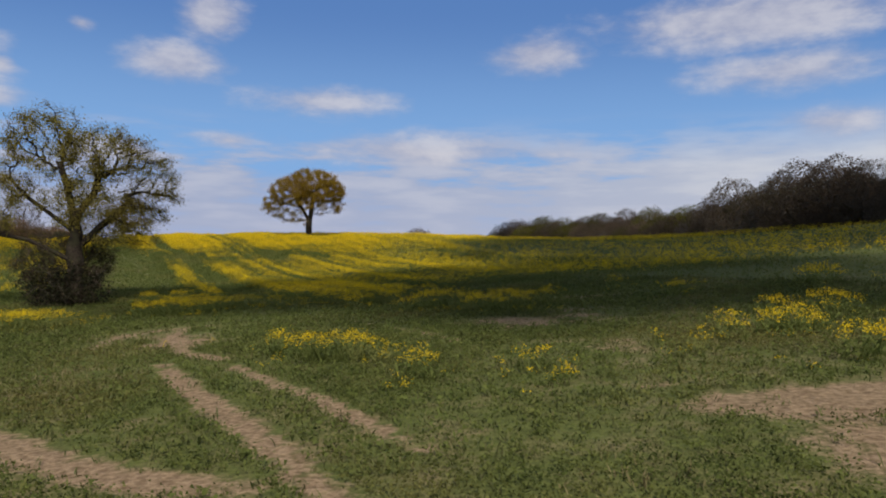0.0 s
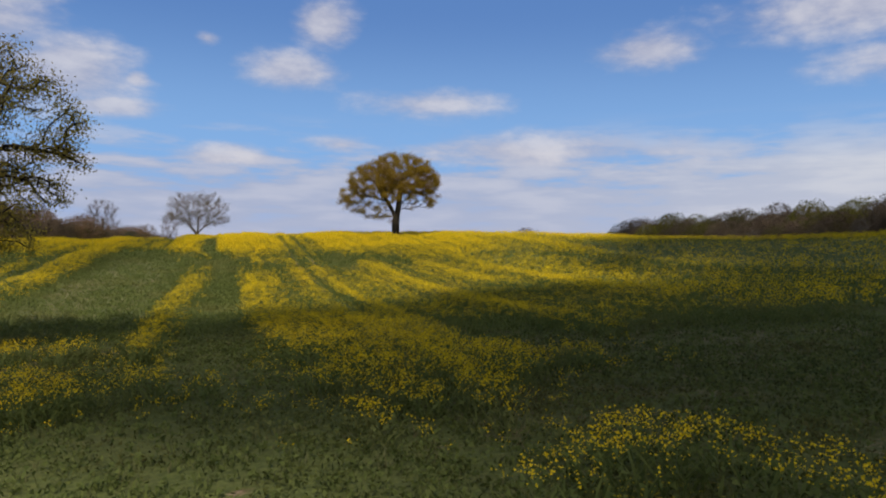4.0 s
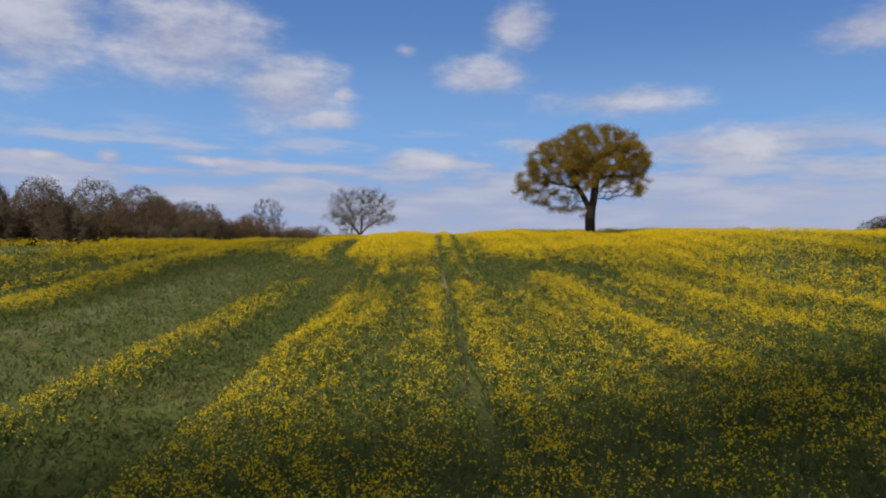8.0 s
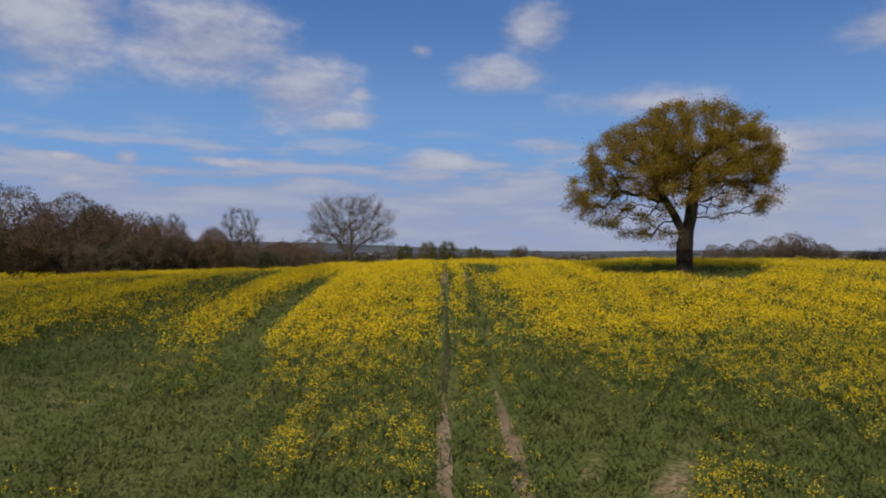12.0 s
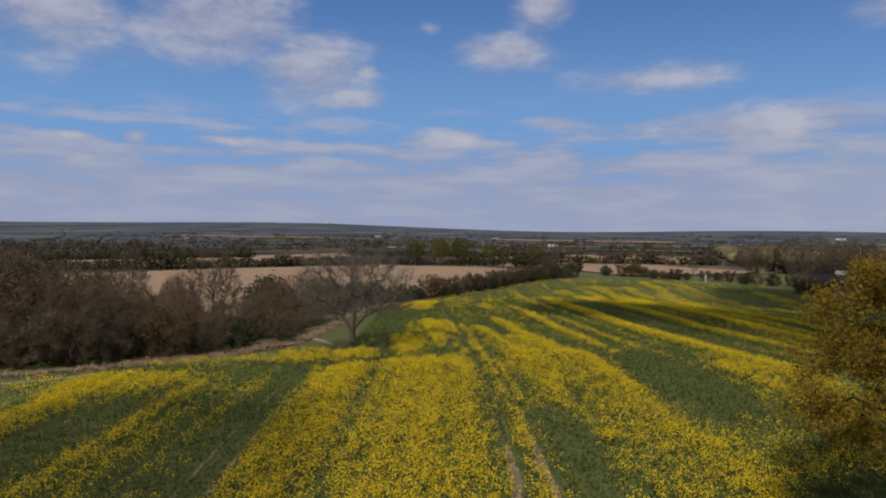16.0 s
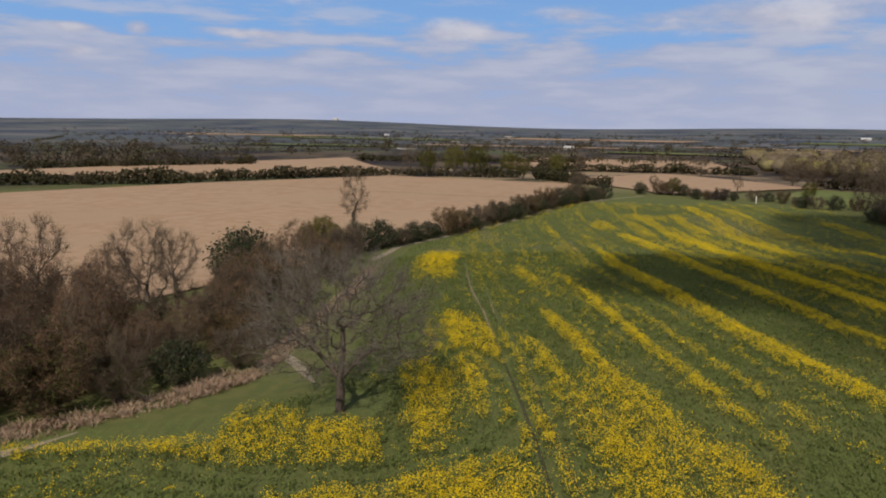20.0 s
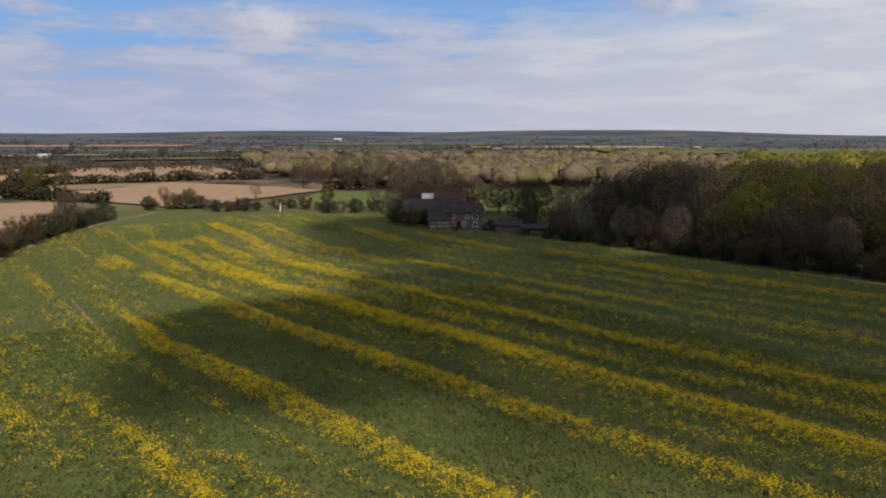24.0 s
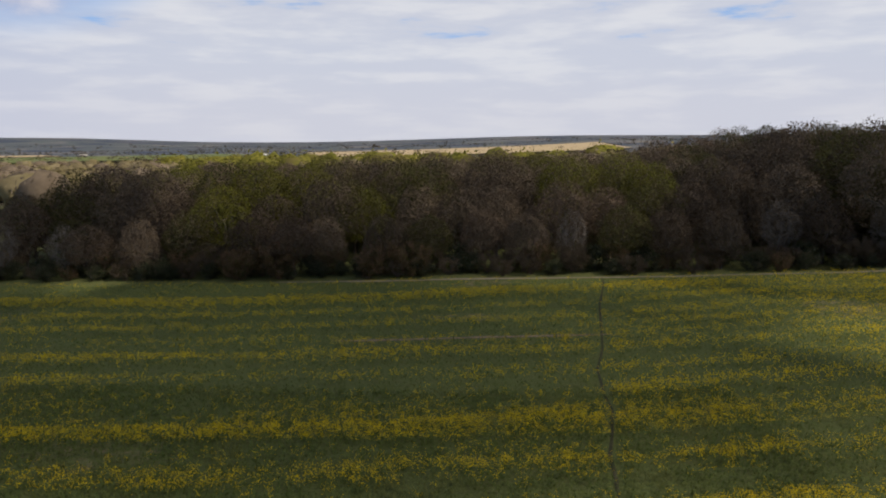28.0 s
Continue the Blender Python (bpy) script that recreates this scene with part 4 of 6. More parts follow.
def twigs(C, out, n_each, length, width, seed, rise=0.3):
    """Thin slivers that fan out from each place."""
    r = np.random.default_rng(seed)
    k = len(C) * n_each
    a = np.repeat(C, n_each, 0) + r.normal(0, 0.12, (k, 3))
    way = np.repeat(out, n_each, 0) + r.normal(0, 1.0, (k, 3)) + np.array([0, 0, rise])
    way /= np.linalg.norm(way, axis=1)[:, None] + 1e-9
    side = np.cross(way, r.normal(0, 1, (k, 3)))
    side /= np.linalg.norm(side, axis=1)[:, None] + 1e-9
    L = length * r.uniform(0.5, 1.3, k)[:, None]
    V = np.stack([a - side * width, a + side * width, a + way * L], 1).reshape(-1, 3)
    return V, np.arange(3 * k).reshape(-1, 3)


def make_tree(name, label, crowns, n, stem, stride, reach, kill, seed, bark, tip=0.02, thick=0.09, leaf=None, twig=None, group="", category="tree", shell=0.35, jitter=0.25, power=2.3, forks=(), stout=0.3, airy=0.0, cover=None, rim=99.0):
    """A tree: trunk with limbs, branches, and a crown of leaves or twigs. leaf: (material, each, spread, size); twig: (material, each, length, width)."""
    A = lobes(n, crowns, seed, shell)
    P, par = grow(A, stem, stride, reach, kill, seed, 90, jitter, forks)
    R = girth(par, tip, power)
    R = R * (1 + (stout / R[1] - 1) * np.clip((R - 0.05) / (R[1] - 0.05), 0, 1) ** 0.7)
    for i in range(1, len(R)):
        R[i] = min(R[i], R[par[i]])
    R[0] *= 1.3
    ob = base(name, 0, 0, 0, label, category, group)
    big = R > thick
    part("trunk", quick("trunk", *tubes(P, par, R, big, 9), bark, True), ob)
    if (~big).any():
        tagged(part("branchwork", quick("branchwork", *tubes(P, par, R, ~big, 4), bark, True), ob), kind="stuff")
    kids = np.bincount(par[par >= 0], minlength=len(P))
    thin = (R < tip * 2.3) & (np.arange(len(P)) >= len(stem))
    mid = np.array([P[:, 0].mean(), P[:, 1].mean(), P[:, 2].max() * 0.45])
    out = P - mid
    out /= np.linalg.norm(out, axis=1)[:, None] + 1e-9
    if twig:
        tagged(part("twig_mass", quick("twig_mass", *twigs(P[thin], out[thin], twig[1], twig[2], twig[3], seed + 5), twig[0]), ob), kind="stuff")
    if leaf:
        open_low = (P[:, 2] > airy) | (np.hypot(P[:, 0], P[:, 1]) > rim) | (np.random.default_rng(seed + 3).uniform(0, 1, len(P)) < 0.28)
        ends = thin & open_low & ((kids == 0) | (np.random.default_rng(seed).uniform(0, 1, len(P)) < 0.6))
        tufted = leafage(P[ends], leaf[1], leaf[2], leaf[3], seed + 9)
        if cover:
            tufted = joined([tufted, skin(crowns, cover[0], cover[1], seed + 13)])
        tagged(part("foliage", quick("foliage", *tufted, leaf[0]), ob), kind="stuff")
    return ob


def stand(ob, x, y, turn=0.0, size=1.0, sink=0.05):
    ob.matrix_basis = pose(x, y, gz(x, y) - sink, 0, 0, turn) @ Matrix.Scale(size, 4)
    return ob


def clone(ob, x, y, turn, size, sink=0.1):
    was = ob.scale.copy()
    ob.scale = (1, 1, 1)
    done = copy_thing(ob, pose(x, y, gz(x, y) - sink, 0, 0, turn) @ Matrix.Scale(size, 4))
    ob.scale = was
    return done


# The lone oak on the brow: two stems, a broad dome, a ragged fringe to the west.
oak_lobes = [
    (0.6, 0, 9.4, 5.0, 5.0, 3.0), (-3.6, -0.4, 7.9, 3.7, 4.4, 2.6), (3.6, 0.5, 8.2, 3.1, 4.2, 2.4), (-6.5, 0, 5.7, 2.0, 2.6, 1.8), (-6.2, 0.3, 4.5, 1.2, 1.5, 0.9), (-3.2, 0.5, 4.0, 2.4, 3.0, 1.4), (-1.7, 0.2, 3.2, 1.5, 2.0, 0.9), (2.2, 0.4, 4.4, 1.5, 2.2, 0.8),
    (4.4, -0.4, 5.9, 1.9, 2.8, 1.3), (-0.6, -3.6, 7.0, 3.2, 2.0, 2.6), (0.6, 3.6, 7.2, 3.2, 2.0, 2.6),
]
oak = make_tree(
    "oak_tree", "lone broad-crowned oak with bronze-green spring leaves on the brow", oak_lobes, 1500,
    [(0, 0, -0.3), (0.02, 0, 0.6), (0, 0, 1.3), (-0.02, 0, 2.0), (0.03, 0, 2.6)], 0.42, 2.6, 0.62, 11, oak_bark, 0.021, 0.1,
    (oak_leaf, 250, 0.27, 0.05), (oak_bark, 3, 0.5, 0.010), "", "tree", 0.5, 0.3, 2.15,
    [(4, [(-0.2, 0, 3.3), (-0.55, 0.1, 4.1), (-1.0, 0.1, 4.9), (-1.5, 0, 5.6)]), (4, [(0.2, 0, 3.4), (0.36, -0.1, 4.3), (0.48, 0, 5.3), (0.6, 0, 6.4), (0.7, 0, 7.4)])], 0.55, 6.1, rim=4.6)
stand(oak, -24.1, 122.5, 26.5)
# The old oak by the field's edge at the start: gnarled, thinly leaved, with scrub round its foot.
old_lobes = [
    (-1.6, 0, 10.6, 2.6, 2.8, 2.0), (1.6, 0, 9.9, 3.0, 3.0, 2.0), (4.5, 0, 8.4, 2.1, 2.4, 1.8), (3.1, 0.4, 5.8, 2.4, 2.6, 1.5), (-4.4, 0, 6.8, 2.4, 2.6, 1.4),
    (-3.2, 0, 8.6, 2.0, 2.2, 1.6), (0.6, 0, 6.6, 3.0, 3.0, 2.0), (-6.6, 0.2, 6.2, 1.8, 2.0, 1.3), (3.0, 0.2, 4.6, 2.6, 2.4, 1.0), (4.7, 0, 6.6, 1.5, 1.8, 1.2),
]
old = make_tree(
    "old_oak", "gnarled old oak with sparse young leaves beside the track", old_lobes, 1000,
    [(0, 0, -0.3), (0.1, 0, 0.8), (0.0, 0, 1.8), (0.1, 0, 2.8), (-0.05, 0, 3.7), (0.1, 0, 4.6), (-0.05, 0, 5.6), (-0.25, 0, 6.6), (-0.45, 0, 7.6), (-0.8, 0, 8.8)], 0.38, 2.4, 0.55, 23, oak_bark, 0.022, 0.1,
    (old_leaf, 84, 0.27, 0.05), (oak_bark, 6, 0.6, 0.010), "", "tree", 0.25, 0.5, 2.15,
    [(4, [(0.8, 0.1, 4.4), (1.5, 0, 5.2), (2.4, 0.1, 5.9), (3.1, 0, 6.9)]), (6, [(0.5, 0, 6.4), (1.1, 0, 7.3), (1.4, 0, 8.5)]), (3, [(-1.2, 0, 3.5), (-2.5, 0, 4.2), (-3.9, 0, 4.5), (-5.3, 0, 5.1)]), (5, [(-0.8, 0.2, 5.4), (-1.8, 0.1, 6.2), (-2.8, 0, 7.0)])], 0.5)
stand(old, -22.4, 43.6, 28)


def make_bush(name, label, some, n, seed, leaf_mat, twig_mat, leaf_n=10, leaf_size=0.1, twig_n=4, group="", bark=None, length=0.6, width=0.014, category="bush"):
    ob = base(name, 0, 0, 0, label, category, group)
    A = lobes(n, some, seed, 0.25)
    P, par = grow(A, [(0, 0, -0.2), (0, 0, 0.25)], 0.4, 3.0, 0.55, seed, 40, 0.4)
    R = girth(par, 0.014)
    R = np.minimum(R, 0.12)
    tagged(part("stem_mass", quick("stem_mass", *tubes(P, par, R, R > 0, 3), bark or grey_bark), ob), kind="stuff")
    mid = np.array([0, 0, P[:, 2].max() * 0.3])
    out = P - mid
    out /= np.linalg.norm(out, axis=1)[:, None] + 1e-9
    if twig_n:
        tagged(part("twig_mass", quick("twig_mass", *twigs(P[2:], out[2:], twig_n, length, width, seed), twig_mat), ob), kind="stuff")
    if leaf_n:
        tagged(part("foliage", quick("foliage", *leafage(P[2:], leaf_n, 0.3, leaf_size, seed + 1), leaf_mat), ob), kind="stuff")
    return ob


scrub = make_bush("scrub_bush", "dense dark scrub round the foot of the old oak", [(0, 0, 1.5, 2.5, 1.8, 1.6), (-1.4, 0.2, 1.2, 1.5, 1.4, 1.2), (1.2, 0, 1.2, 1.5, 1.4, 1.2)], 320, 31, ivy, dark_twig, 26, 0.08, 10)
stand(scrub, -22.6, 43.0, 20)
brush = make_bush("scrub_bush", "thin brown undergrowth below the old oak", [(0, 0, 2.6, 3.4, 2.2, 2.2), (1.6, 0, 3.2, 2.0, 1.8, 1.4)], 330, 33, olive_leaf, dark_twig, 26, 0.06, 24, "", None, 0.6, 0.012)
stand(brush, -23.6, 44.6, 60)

# The bare tree in the field near the hedge.
ash_lobes = [(0, 0, 6.8, 6.0, 6.0, 3.0), (0.3, 0, 4.8, 6.6, 6.6, 1.7), (-2.8, 0.6, 8.2, 2.8, 3.0, 1.9), (2.8, -0.5, 8.2, 2.8, 3.0, 1.8)]
ash = make_tree(
    "bare_tree", "leafless spreading tree with pale bark in the rape field", ash_lobes, 1400,
    [(0, 0, -0.3), (0, 0, 0.6), (0.05, 0, 1.3), (0.0, 0, 2.0)], 0.4, 2.6, 0.5, 41, brown_bark, 0.017, 0.08,
    (spring_leaf, 1, 0.3, 0.04), (twig_grey, 9, 0.85, 0.009), "", "tree", 0.15, 0.3, 2.6,
    [(3, [(0.5, 0.2, 2.7), (1.1, 0.5, 3.4), (1.9, 0.8, 4.0)]), (3, [(-0.5, -0.2, 2.8), (-1.1, -0.4, 3.5), (-1.8, -0.5, 4.3)]), (3, [(0.1, 0.1, 2.9), (0.2, 0.1, 4.0), (0.1, 0.2, 5.2)]), (2, [(-0.5, 0.5, 1.9), (-1.3, 1.1, 2.6), (-2.2, 1.7, 3.1)])], 0.27)
stand(ash, -69.7, 149.6, 0, 1.03)

# Trees that stand in numbers: a few kinds, built once and set out again and again.
WOOD = "trees of the wood"
stem = [(0, 0, -0.5), (0, 0, 1.2), (0.1, 0, 2.4), (0.1, 0, 3.6)]


def dome(wide, top, low, seed, many=7):
    """A rounded crown of several lobes round a middle one."""
    r = random.Random(seed)
    tall = top - low
    some = [(0, 0, low + 0.58 * tall, wide * 0.72, wide * 0.72, tall * 0.42)]
    for i in range(many):
        th = 2 * math.pi * (i + r.uniform(-0.25, 0.25)) / many
        q = r.uniform(0.36, 0.56)
        some.append((wide * q * math.cos(th), wide * q * math.sin(th), low + tall * r.uniform(0.3, 0.62), wide * r.uniform(0.4, 0.52), wide * r.uniform(0.4, 0.52), tall * r.uniform(0.22, 0.32)))
    return some


kinds = [
    make_tree("wood_tree", "leafless brown woodland tree", dome(6.0, 13.6, 1.6, 1), 420, stem, 0.8, 4.5, 0.95, 51, grey_bark, 0.03, 0.1, (twig_brown, 26, 0.5, 0.075), (twig_brown, 16, 0.7, 0.014), WOOD, shell=0.6, cover=(15000, 0.14)),
    make_tree("wood_tree", "woodland tree with olive buds", dome(6.2, 13.2, 1.8, 2), 420, stem, 0.8, 4.5, 0.95, 52, grey_bark, 0.03, 0.1, (olive_leaf, 20, 0.5, 0.085), (twig_brown, 20, 0.7, 0.016), WOOD, shell=0.6, cover=(15000, 0.14)),
    make_tree("wood_tree", "woodland tree in fresh yellow-green leaf", dome(6.2, 13.8, 2.0, 3), 420, stem, 0.8, 4.5, 0.95, 53, grey_bark, 0.03, 0.1, (spring_leaf, 24, 0.48, 0.085), (twig_brown, 8, 0.8, 0.014), WOOD, shell=0.6, cover=(15000, 0.14)),
    make_tree("wood_tree", "pale grey leafless woodland tree", dome(4.6, 13.6, 2.4, 4, 5), 320, stem, 0.8, 4.5, 0.95, 54, pale_bark, 0.03, 0.1, (twig_grey, 16, 0.42, 0.055), (twig_grey, 22, 0.8, 0.012), WOOD, shell=0.6, cover=(5000, 0.12)),
    make_tree("wood_tree", "dull brown leafless woodland tree", dome(5.8, 12.4, 1.2, 5), 420, stem, 0.8, 4.5, 0.95, 55, grey_bark, 0.03, 0.1, (twig_dun, 26, 0.5, 0.075), (twig_dun, 16, 0.7, 0.014), WOOD, shell=0.6, cover=(15000, 0.14)),
]
scrub_tree = make_tree("thicket_tree", "tall twiggy brown tree of the thicket", dome(5.6, 12.6, 0.6, 7), 520, stem, 0.7, 4.2, 0.85, 56, grey_bark, 0.024, 0.09, (twig_russet, 40, 0.5, 0.038), (twig_brown, 30, 0.8, 0.011), "trees of the thicket", shell=0.4, cover=(9000, 0.1))
HEDGES = "bushes of the hedge"
shrubs = [
    make_bush("hedge_bush", "dark leafy hedge bush", [(0, 0, 1.9, 2.6, 2.2, 1.9)], 90, 61, dark_leaf, twig_brown, 30, 0.10, 8, HEDGES),
    make_bush("hedge_bush", "brown leafless hedge bush", [(0, 0, 2.0, 2.8, 2.4, 2.0)], 90, 62, olive_leaf, twig_brown, 3, 0.08, 40, HEDGES, None, 0.7, 0.014),
    make_bush("hedge_bush", "olive budding hedge bush", [(0, 0, 2.3, 2.6, 2.4, 2.2)], 90, 63, olive_leaf, twig_russet, 16, 0.09, 24, HEDGES, None, 0.7, 0.014),
]
hedge_tree = make_tree("hedgerow_tree", "tall leafless grey hedgerow tree", [(0, 0, 8.0, 3.4, 3.4, 3.4), (0.6, 0, 5.4, 3.0, 3.0, 2.0)], 420, [(0, 0, -0.4), (0, 0, 1.2), (0.15, 0, 2.6)], 0.5, 3.2, 0.7, 57, brown_bark, 0.018, 0.08, None, (twig_brown, 16, 0.9, 0.011), "hedgerow trees")
poplar = make_tree("hedgerow_tree", "upright leafless hedgerow tree", [(0, 0, 8.5, 2.3, 2.3, 4.6)], 330, [(0, 0, -0.4), (0, 0, 1.5), (0.1, 0, 3)], 0.55, 3.2, 0.75, 58, brown_bark, 0.018, 0.08, None, (twig_brown, 18, 1.0, 0.012), "hedgerow trees")
willow = make_tree("hedgerow_tree", "yellow-green budding hedgerow tree", [(0, 0, 7.0, 3.8, 3.8, 4.0), (0, 0, 4, 3.6, 3.6, 2)], 260, [(0, 0, -0.4), (0, 0, 1.5), (0.1, 0, 2.4)], 0.7, 3.6, 0.9, 59, grey_bark, 0.03, 0.1, (spring_leaf, 70, 0.5, 0.12), (twig_brown, 10, 0.9, 0.02), "hedgerow trees")
pick = random.Random(8)

# The thicket on the west bank.
stand(hedge_tree, -110.2, 156.2, 0, 1.02)
clone(hedge_tree, -94.5, 156.0, 80, 1.0)
clone(hedge_tree, -104.5, 168.0, 150, 0.8)
stand(poplar, -117.5, 219.5, 0, 1.15)
sallow = make_bush("sallow_bush", "rounded yellow-green budding sallow at the end of the thicket", [(0, 0, 3.0, 4.2, 4.0, 3.4), (1.8, 0.6, 2.4, 2.8, 2.8, 2.4), (-1.9, -0.4, 2.6, 2.6, 2.6, 2.6)], 520, 67, sallow_leaf, twig_brown, 34, 0.085, 14)
stand(sallow, -120.0, 213.0, 0, 1.0)
for x, y, kind, size in (
    (-94.5, 144.5, 1, 1.25), (-92, 148.5, 2, 1.3), (-89, 152.5, 1, 1.25), (-86.5, 157, 2, 1.1), (-86.5, 162, 1, 1.0), (-97, 141, 1, 1.4), (-93, 158, 1, 1.5), (-91, 163, 2, 1.35), (-96, 153, 2, 1.5), (-101, 151, 1, 1.7), (-99, 146, 2, 1.35), (-105, 147, 1, 1.6), (-92, 153, 2, 1.05), (-88.5, 158.5, 1, 1.0), (-90, 170, 1, 1.1),
    (-96, 168, 1, 1.55), (-93, 175, 1, 1.2), (-99, 178, 0, 1.3), (-98, 187, 1, 1.3), (-103, 192, 2, 1.2), (-106, 199, 1, 1.2), (-110, 207, 1, 1.35), (-104, 140, 2, 1.6), (-98, 139, 1, 1.3),
    (-96, 133.5, 1, 1.1), (-92.5, 136, 1, 1.3), (-89.5, 138.5, 1, 1.2), (-87, 142, 2, 1.3), (-85, 145.5, 1, 1.2), (-83.5, 149.5, 0, 1.1), (-82.5, 154, 1, 0.95), (-100, 131, 1, 1.4), (-84.5, 158.5, 2, 0.9), (-93, 141, 1, 1.5), (-89, 147, 1, 1.3), (-98, 137, 0, 1.6), (-104, 129, 1, 1.6),
    (-110, 142, 2, 1.9), (-113, 148, 1, 1.7), (-108, 134, 2, 1.9), (-116, 138, 1, 2.0), (-102, 132, 1, 1.5), (-107, 127, 1, 1.9), (-114, 128, 2, 2.2), (-120, 132, 1, 2.1), (-112, 120, 2, 2.2), (-119, 122, 1, 2.2),
    (-104, 120, 1, 1.7), (-123, 142, 2, 2.0), (-118, 113, 2, 2.1), (-126, 126, 1, 2.2), (-110, 112, 1, 1.9), (-124, 116, 2, 2.3), (-101, 125, 2, 1.5), (-117, 106, 1, 2.0), (-110, 160, 1, 1.5), (-113, 154, 2, 1.4),
):
    clone(shrubs[kind], x, y, pick.uniform(0, 360), size * pick.uniform(0.95, 1.15) * (0.78 if x > -104 and y > 142 else 1.0))
for x, y, k, s in ((-116, 138, 4, 0.95), (-110, 130, 0, 0.95), (-118, 126, 4, 1.0), (-111, 121, 0, 0.9), (-104, 131, 4, 0.75), (-122, 117, 0, 1.05), (-114, 112, 4, 0.95), (-126, 134, 4, 1.0), (-128, 122, 0, 1.05), (-120, 106, 0, 0.95), (-132, 112, 4, 1.1), (-113, 146, 0, 0.7), (-101, 141, 4, 0.6), (-106, 149, 4, 0.72), (-103, 144, 0, 0.74), (-99, 140, 4, 0.64), (-107, 141, 0, 0.8), (-97, 147, 4, 0.5), (-94, 142.5, 0, 0.45), (-110, 137, 4, 0.85), (-106, 136, 0, 0.9), (-102, 137, 4, 0.72), (-110, 143, 0, 0.85)):
    clone(scrub_tree if k == 4 else kinds[k], x, y, pick.uniform(0, 360), s)
# Russet thicket behind the bare tree, tall brown scrub on the bank and a dark evergreen bush.
stand(scrub_tree, -95.5, 151.5, 0, 0.62)
for x, y, s_t in ((-100, 178, 0.55), (-104, 187, 0.62), (-98.5, 171, 0.5), (-108, 194, 0.5), (-91.5, 148.0, 0.56), (-88.5, 155, 0.4), (-99, 155, 0.62), (-104, 160, 0.66), (-91, 160.5, 0.42), (-94, 166, 0.46), (-88, 150.5, 0.4), (-101, 147, 0.7), (-97, 143, 0.62), (-93, 143.5, 0.5), (-105, 152, 0.75), (-108, 146, 0.8), (-100, 138, 0.7), (-106, 139, 0.82)):
    clone(scrub_tree, x, y, pick.uniform(0, 360), s_t)
clone(shrubs[0], -109.5, 183.5, 40, 2.0)
clone(shrubs[0], -106.5, 181.0, 140, 1.7)
# The hedge between the field and the ploughland, running north.
for i, (x, y) in enumerate([(-113, 214), (-112, 219.5), (-112.5, 225), (-111, 229), (-111, 235), (-110, 241), (-110.5, 250), (-110, 257), (-109.5, 264), (-109, 271), (-109, 279), (-108.5, 286), (-108, 294), (-107.5, 302), (-106.5, 310), (-105.5, 318), (-105, 326), (-104, 335)]):
    clone(shrubs[(0, 0, 1, 0, 0, 2, 0, 1, 1, 0, 1, 0, 2, 0, 1, 0, 0, 0)[i]], x, y, pick.uniform(0, 360), pick.uniform(0.7, 1.5))
for i in range(17):
    x, y = -111.6 + i * 0.42 + 0.8 * math.sin(i * 1.7), 217 + i * 7.0
    clone(shrubs[(0, 1, 0, 0, 2)[i % 5]], x, y, pick.uniform(0, 360), pick.uniform(0.55, 1.35))
clone(hedge_tree, -104.5, 311, 30, 0.85)
clone(hedge_tree, -107, 316, 200, 0.75)
# Along the north end of the field, towards the farm.
for i in range(22):
    x = -98 + i * 3.9 + pick.uniform(-1.5, 1.5)
    y = 366 + 6 * math.sin(i * 0.8) - i * 0.9 + pick.uniform(-2, 2)
    clone(shrubs[(0, 2, 1, 0, 1)[i % 5]], x, y, pick.uniform(0, 360), pick.uniform(0.7, 1.25))
stand(willow, -88, 366, 0, 0.6)
for x, y, k, s in ((-96, 372, hedge_tree, 0.62), (-70, 388, hedge_tree, 0.62), (-100, 515, hedge_tree, 1.1), (-47, 372, willow, 0.6), (-34, 352, hedge_tree, 0.8), (-166, 425, willow, 1.0), (-176, 430, willow, 1.15), (-190, 425, willow, 1.3), (-200, 420, willow, 1.25), (-212, 415, willow, 1.2), (-224, 420, hedge_tree, 1.2), (-155, 440, willow, 1.0), (-148, 455, hedge_tree, 1.0), (-260, 540, hedge_tree, 1.3)):
    clone(k, x, y, pick.uniform(0, 360), s * pick.uniform(0.9, 1.1))
# The wood along the east border, low at its edge and taller to the south.
first = set()
spots = []
for row in range(10):
    for i in range(30):
        u = EAST + 6.5 + row * 8.2 + pick.uniform(-2.4, 2.4)
        v = 62 + i * 7.4 + (row % 2) * 3.7 + pick.uniform(-2.4, 2.4)
        if v > 266 - row * 2.0 or (row > 7 and v > 225):
            continue
        spots.append((row, u, v))
for row, u, v in spots:
    x, y = xy(u, v)
    if row == 0:
        k = pick.choice((0, 1, 3, 4, 0, 4, 1))
    else:
        k = pick.choice((0, 1, 0, 4, 0, 1)) if not (v > 150 and 0 < row < 9 and pick.random() < 0.24) else 2
    crest = float(np.interp(v, [60, 80, 105, 121, 139, 153, 184, 210, 240, 262, 275], [18.0, 20.0, 24.6, 23.3, 20.6, 17.6, 17.6, 16.6, 16.0, 14.5, 11]))
    size = (crest - gz(x, y)) / 13.3 * (0.56, 0.78, 0.94)[min(row, 2)] * pick.uniform(0.86, 1.06)
    if k not in first:
        first.add(k)
        stand(kinds[k], x, y, pick.uniform(0, 360), size)
    else:
        clone(kinds[k], x, y, pick.uniform(0, 360), size)
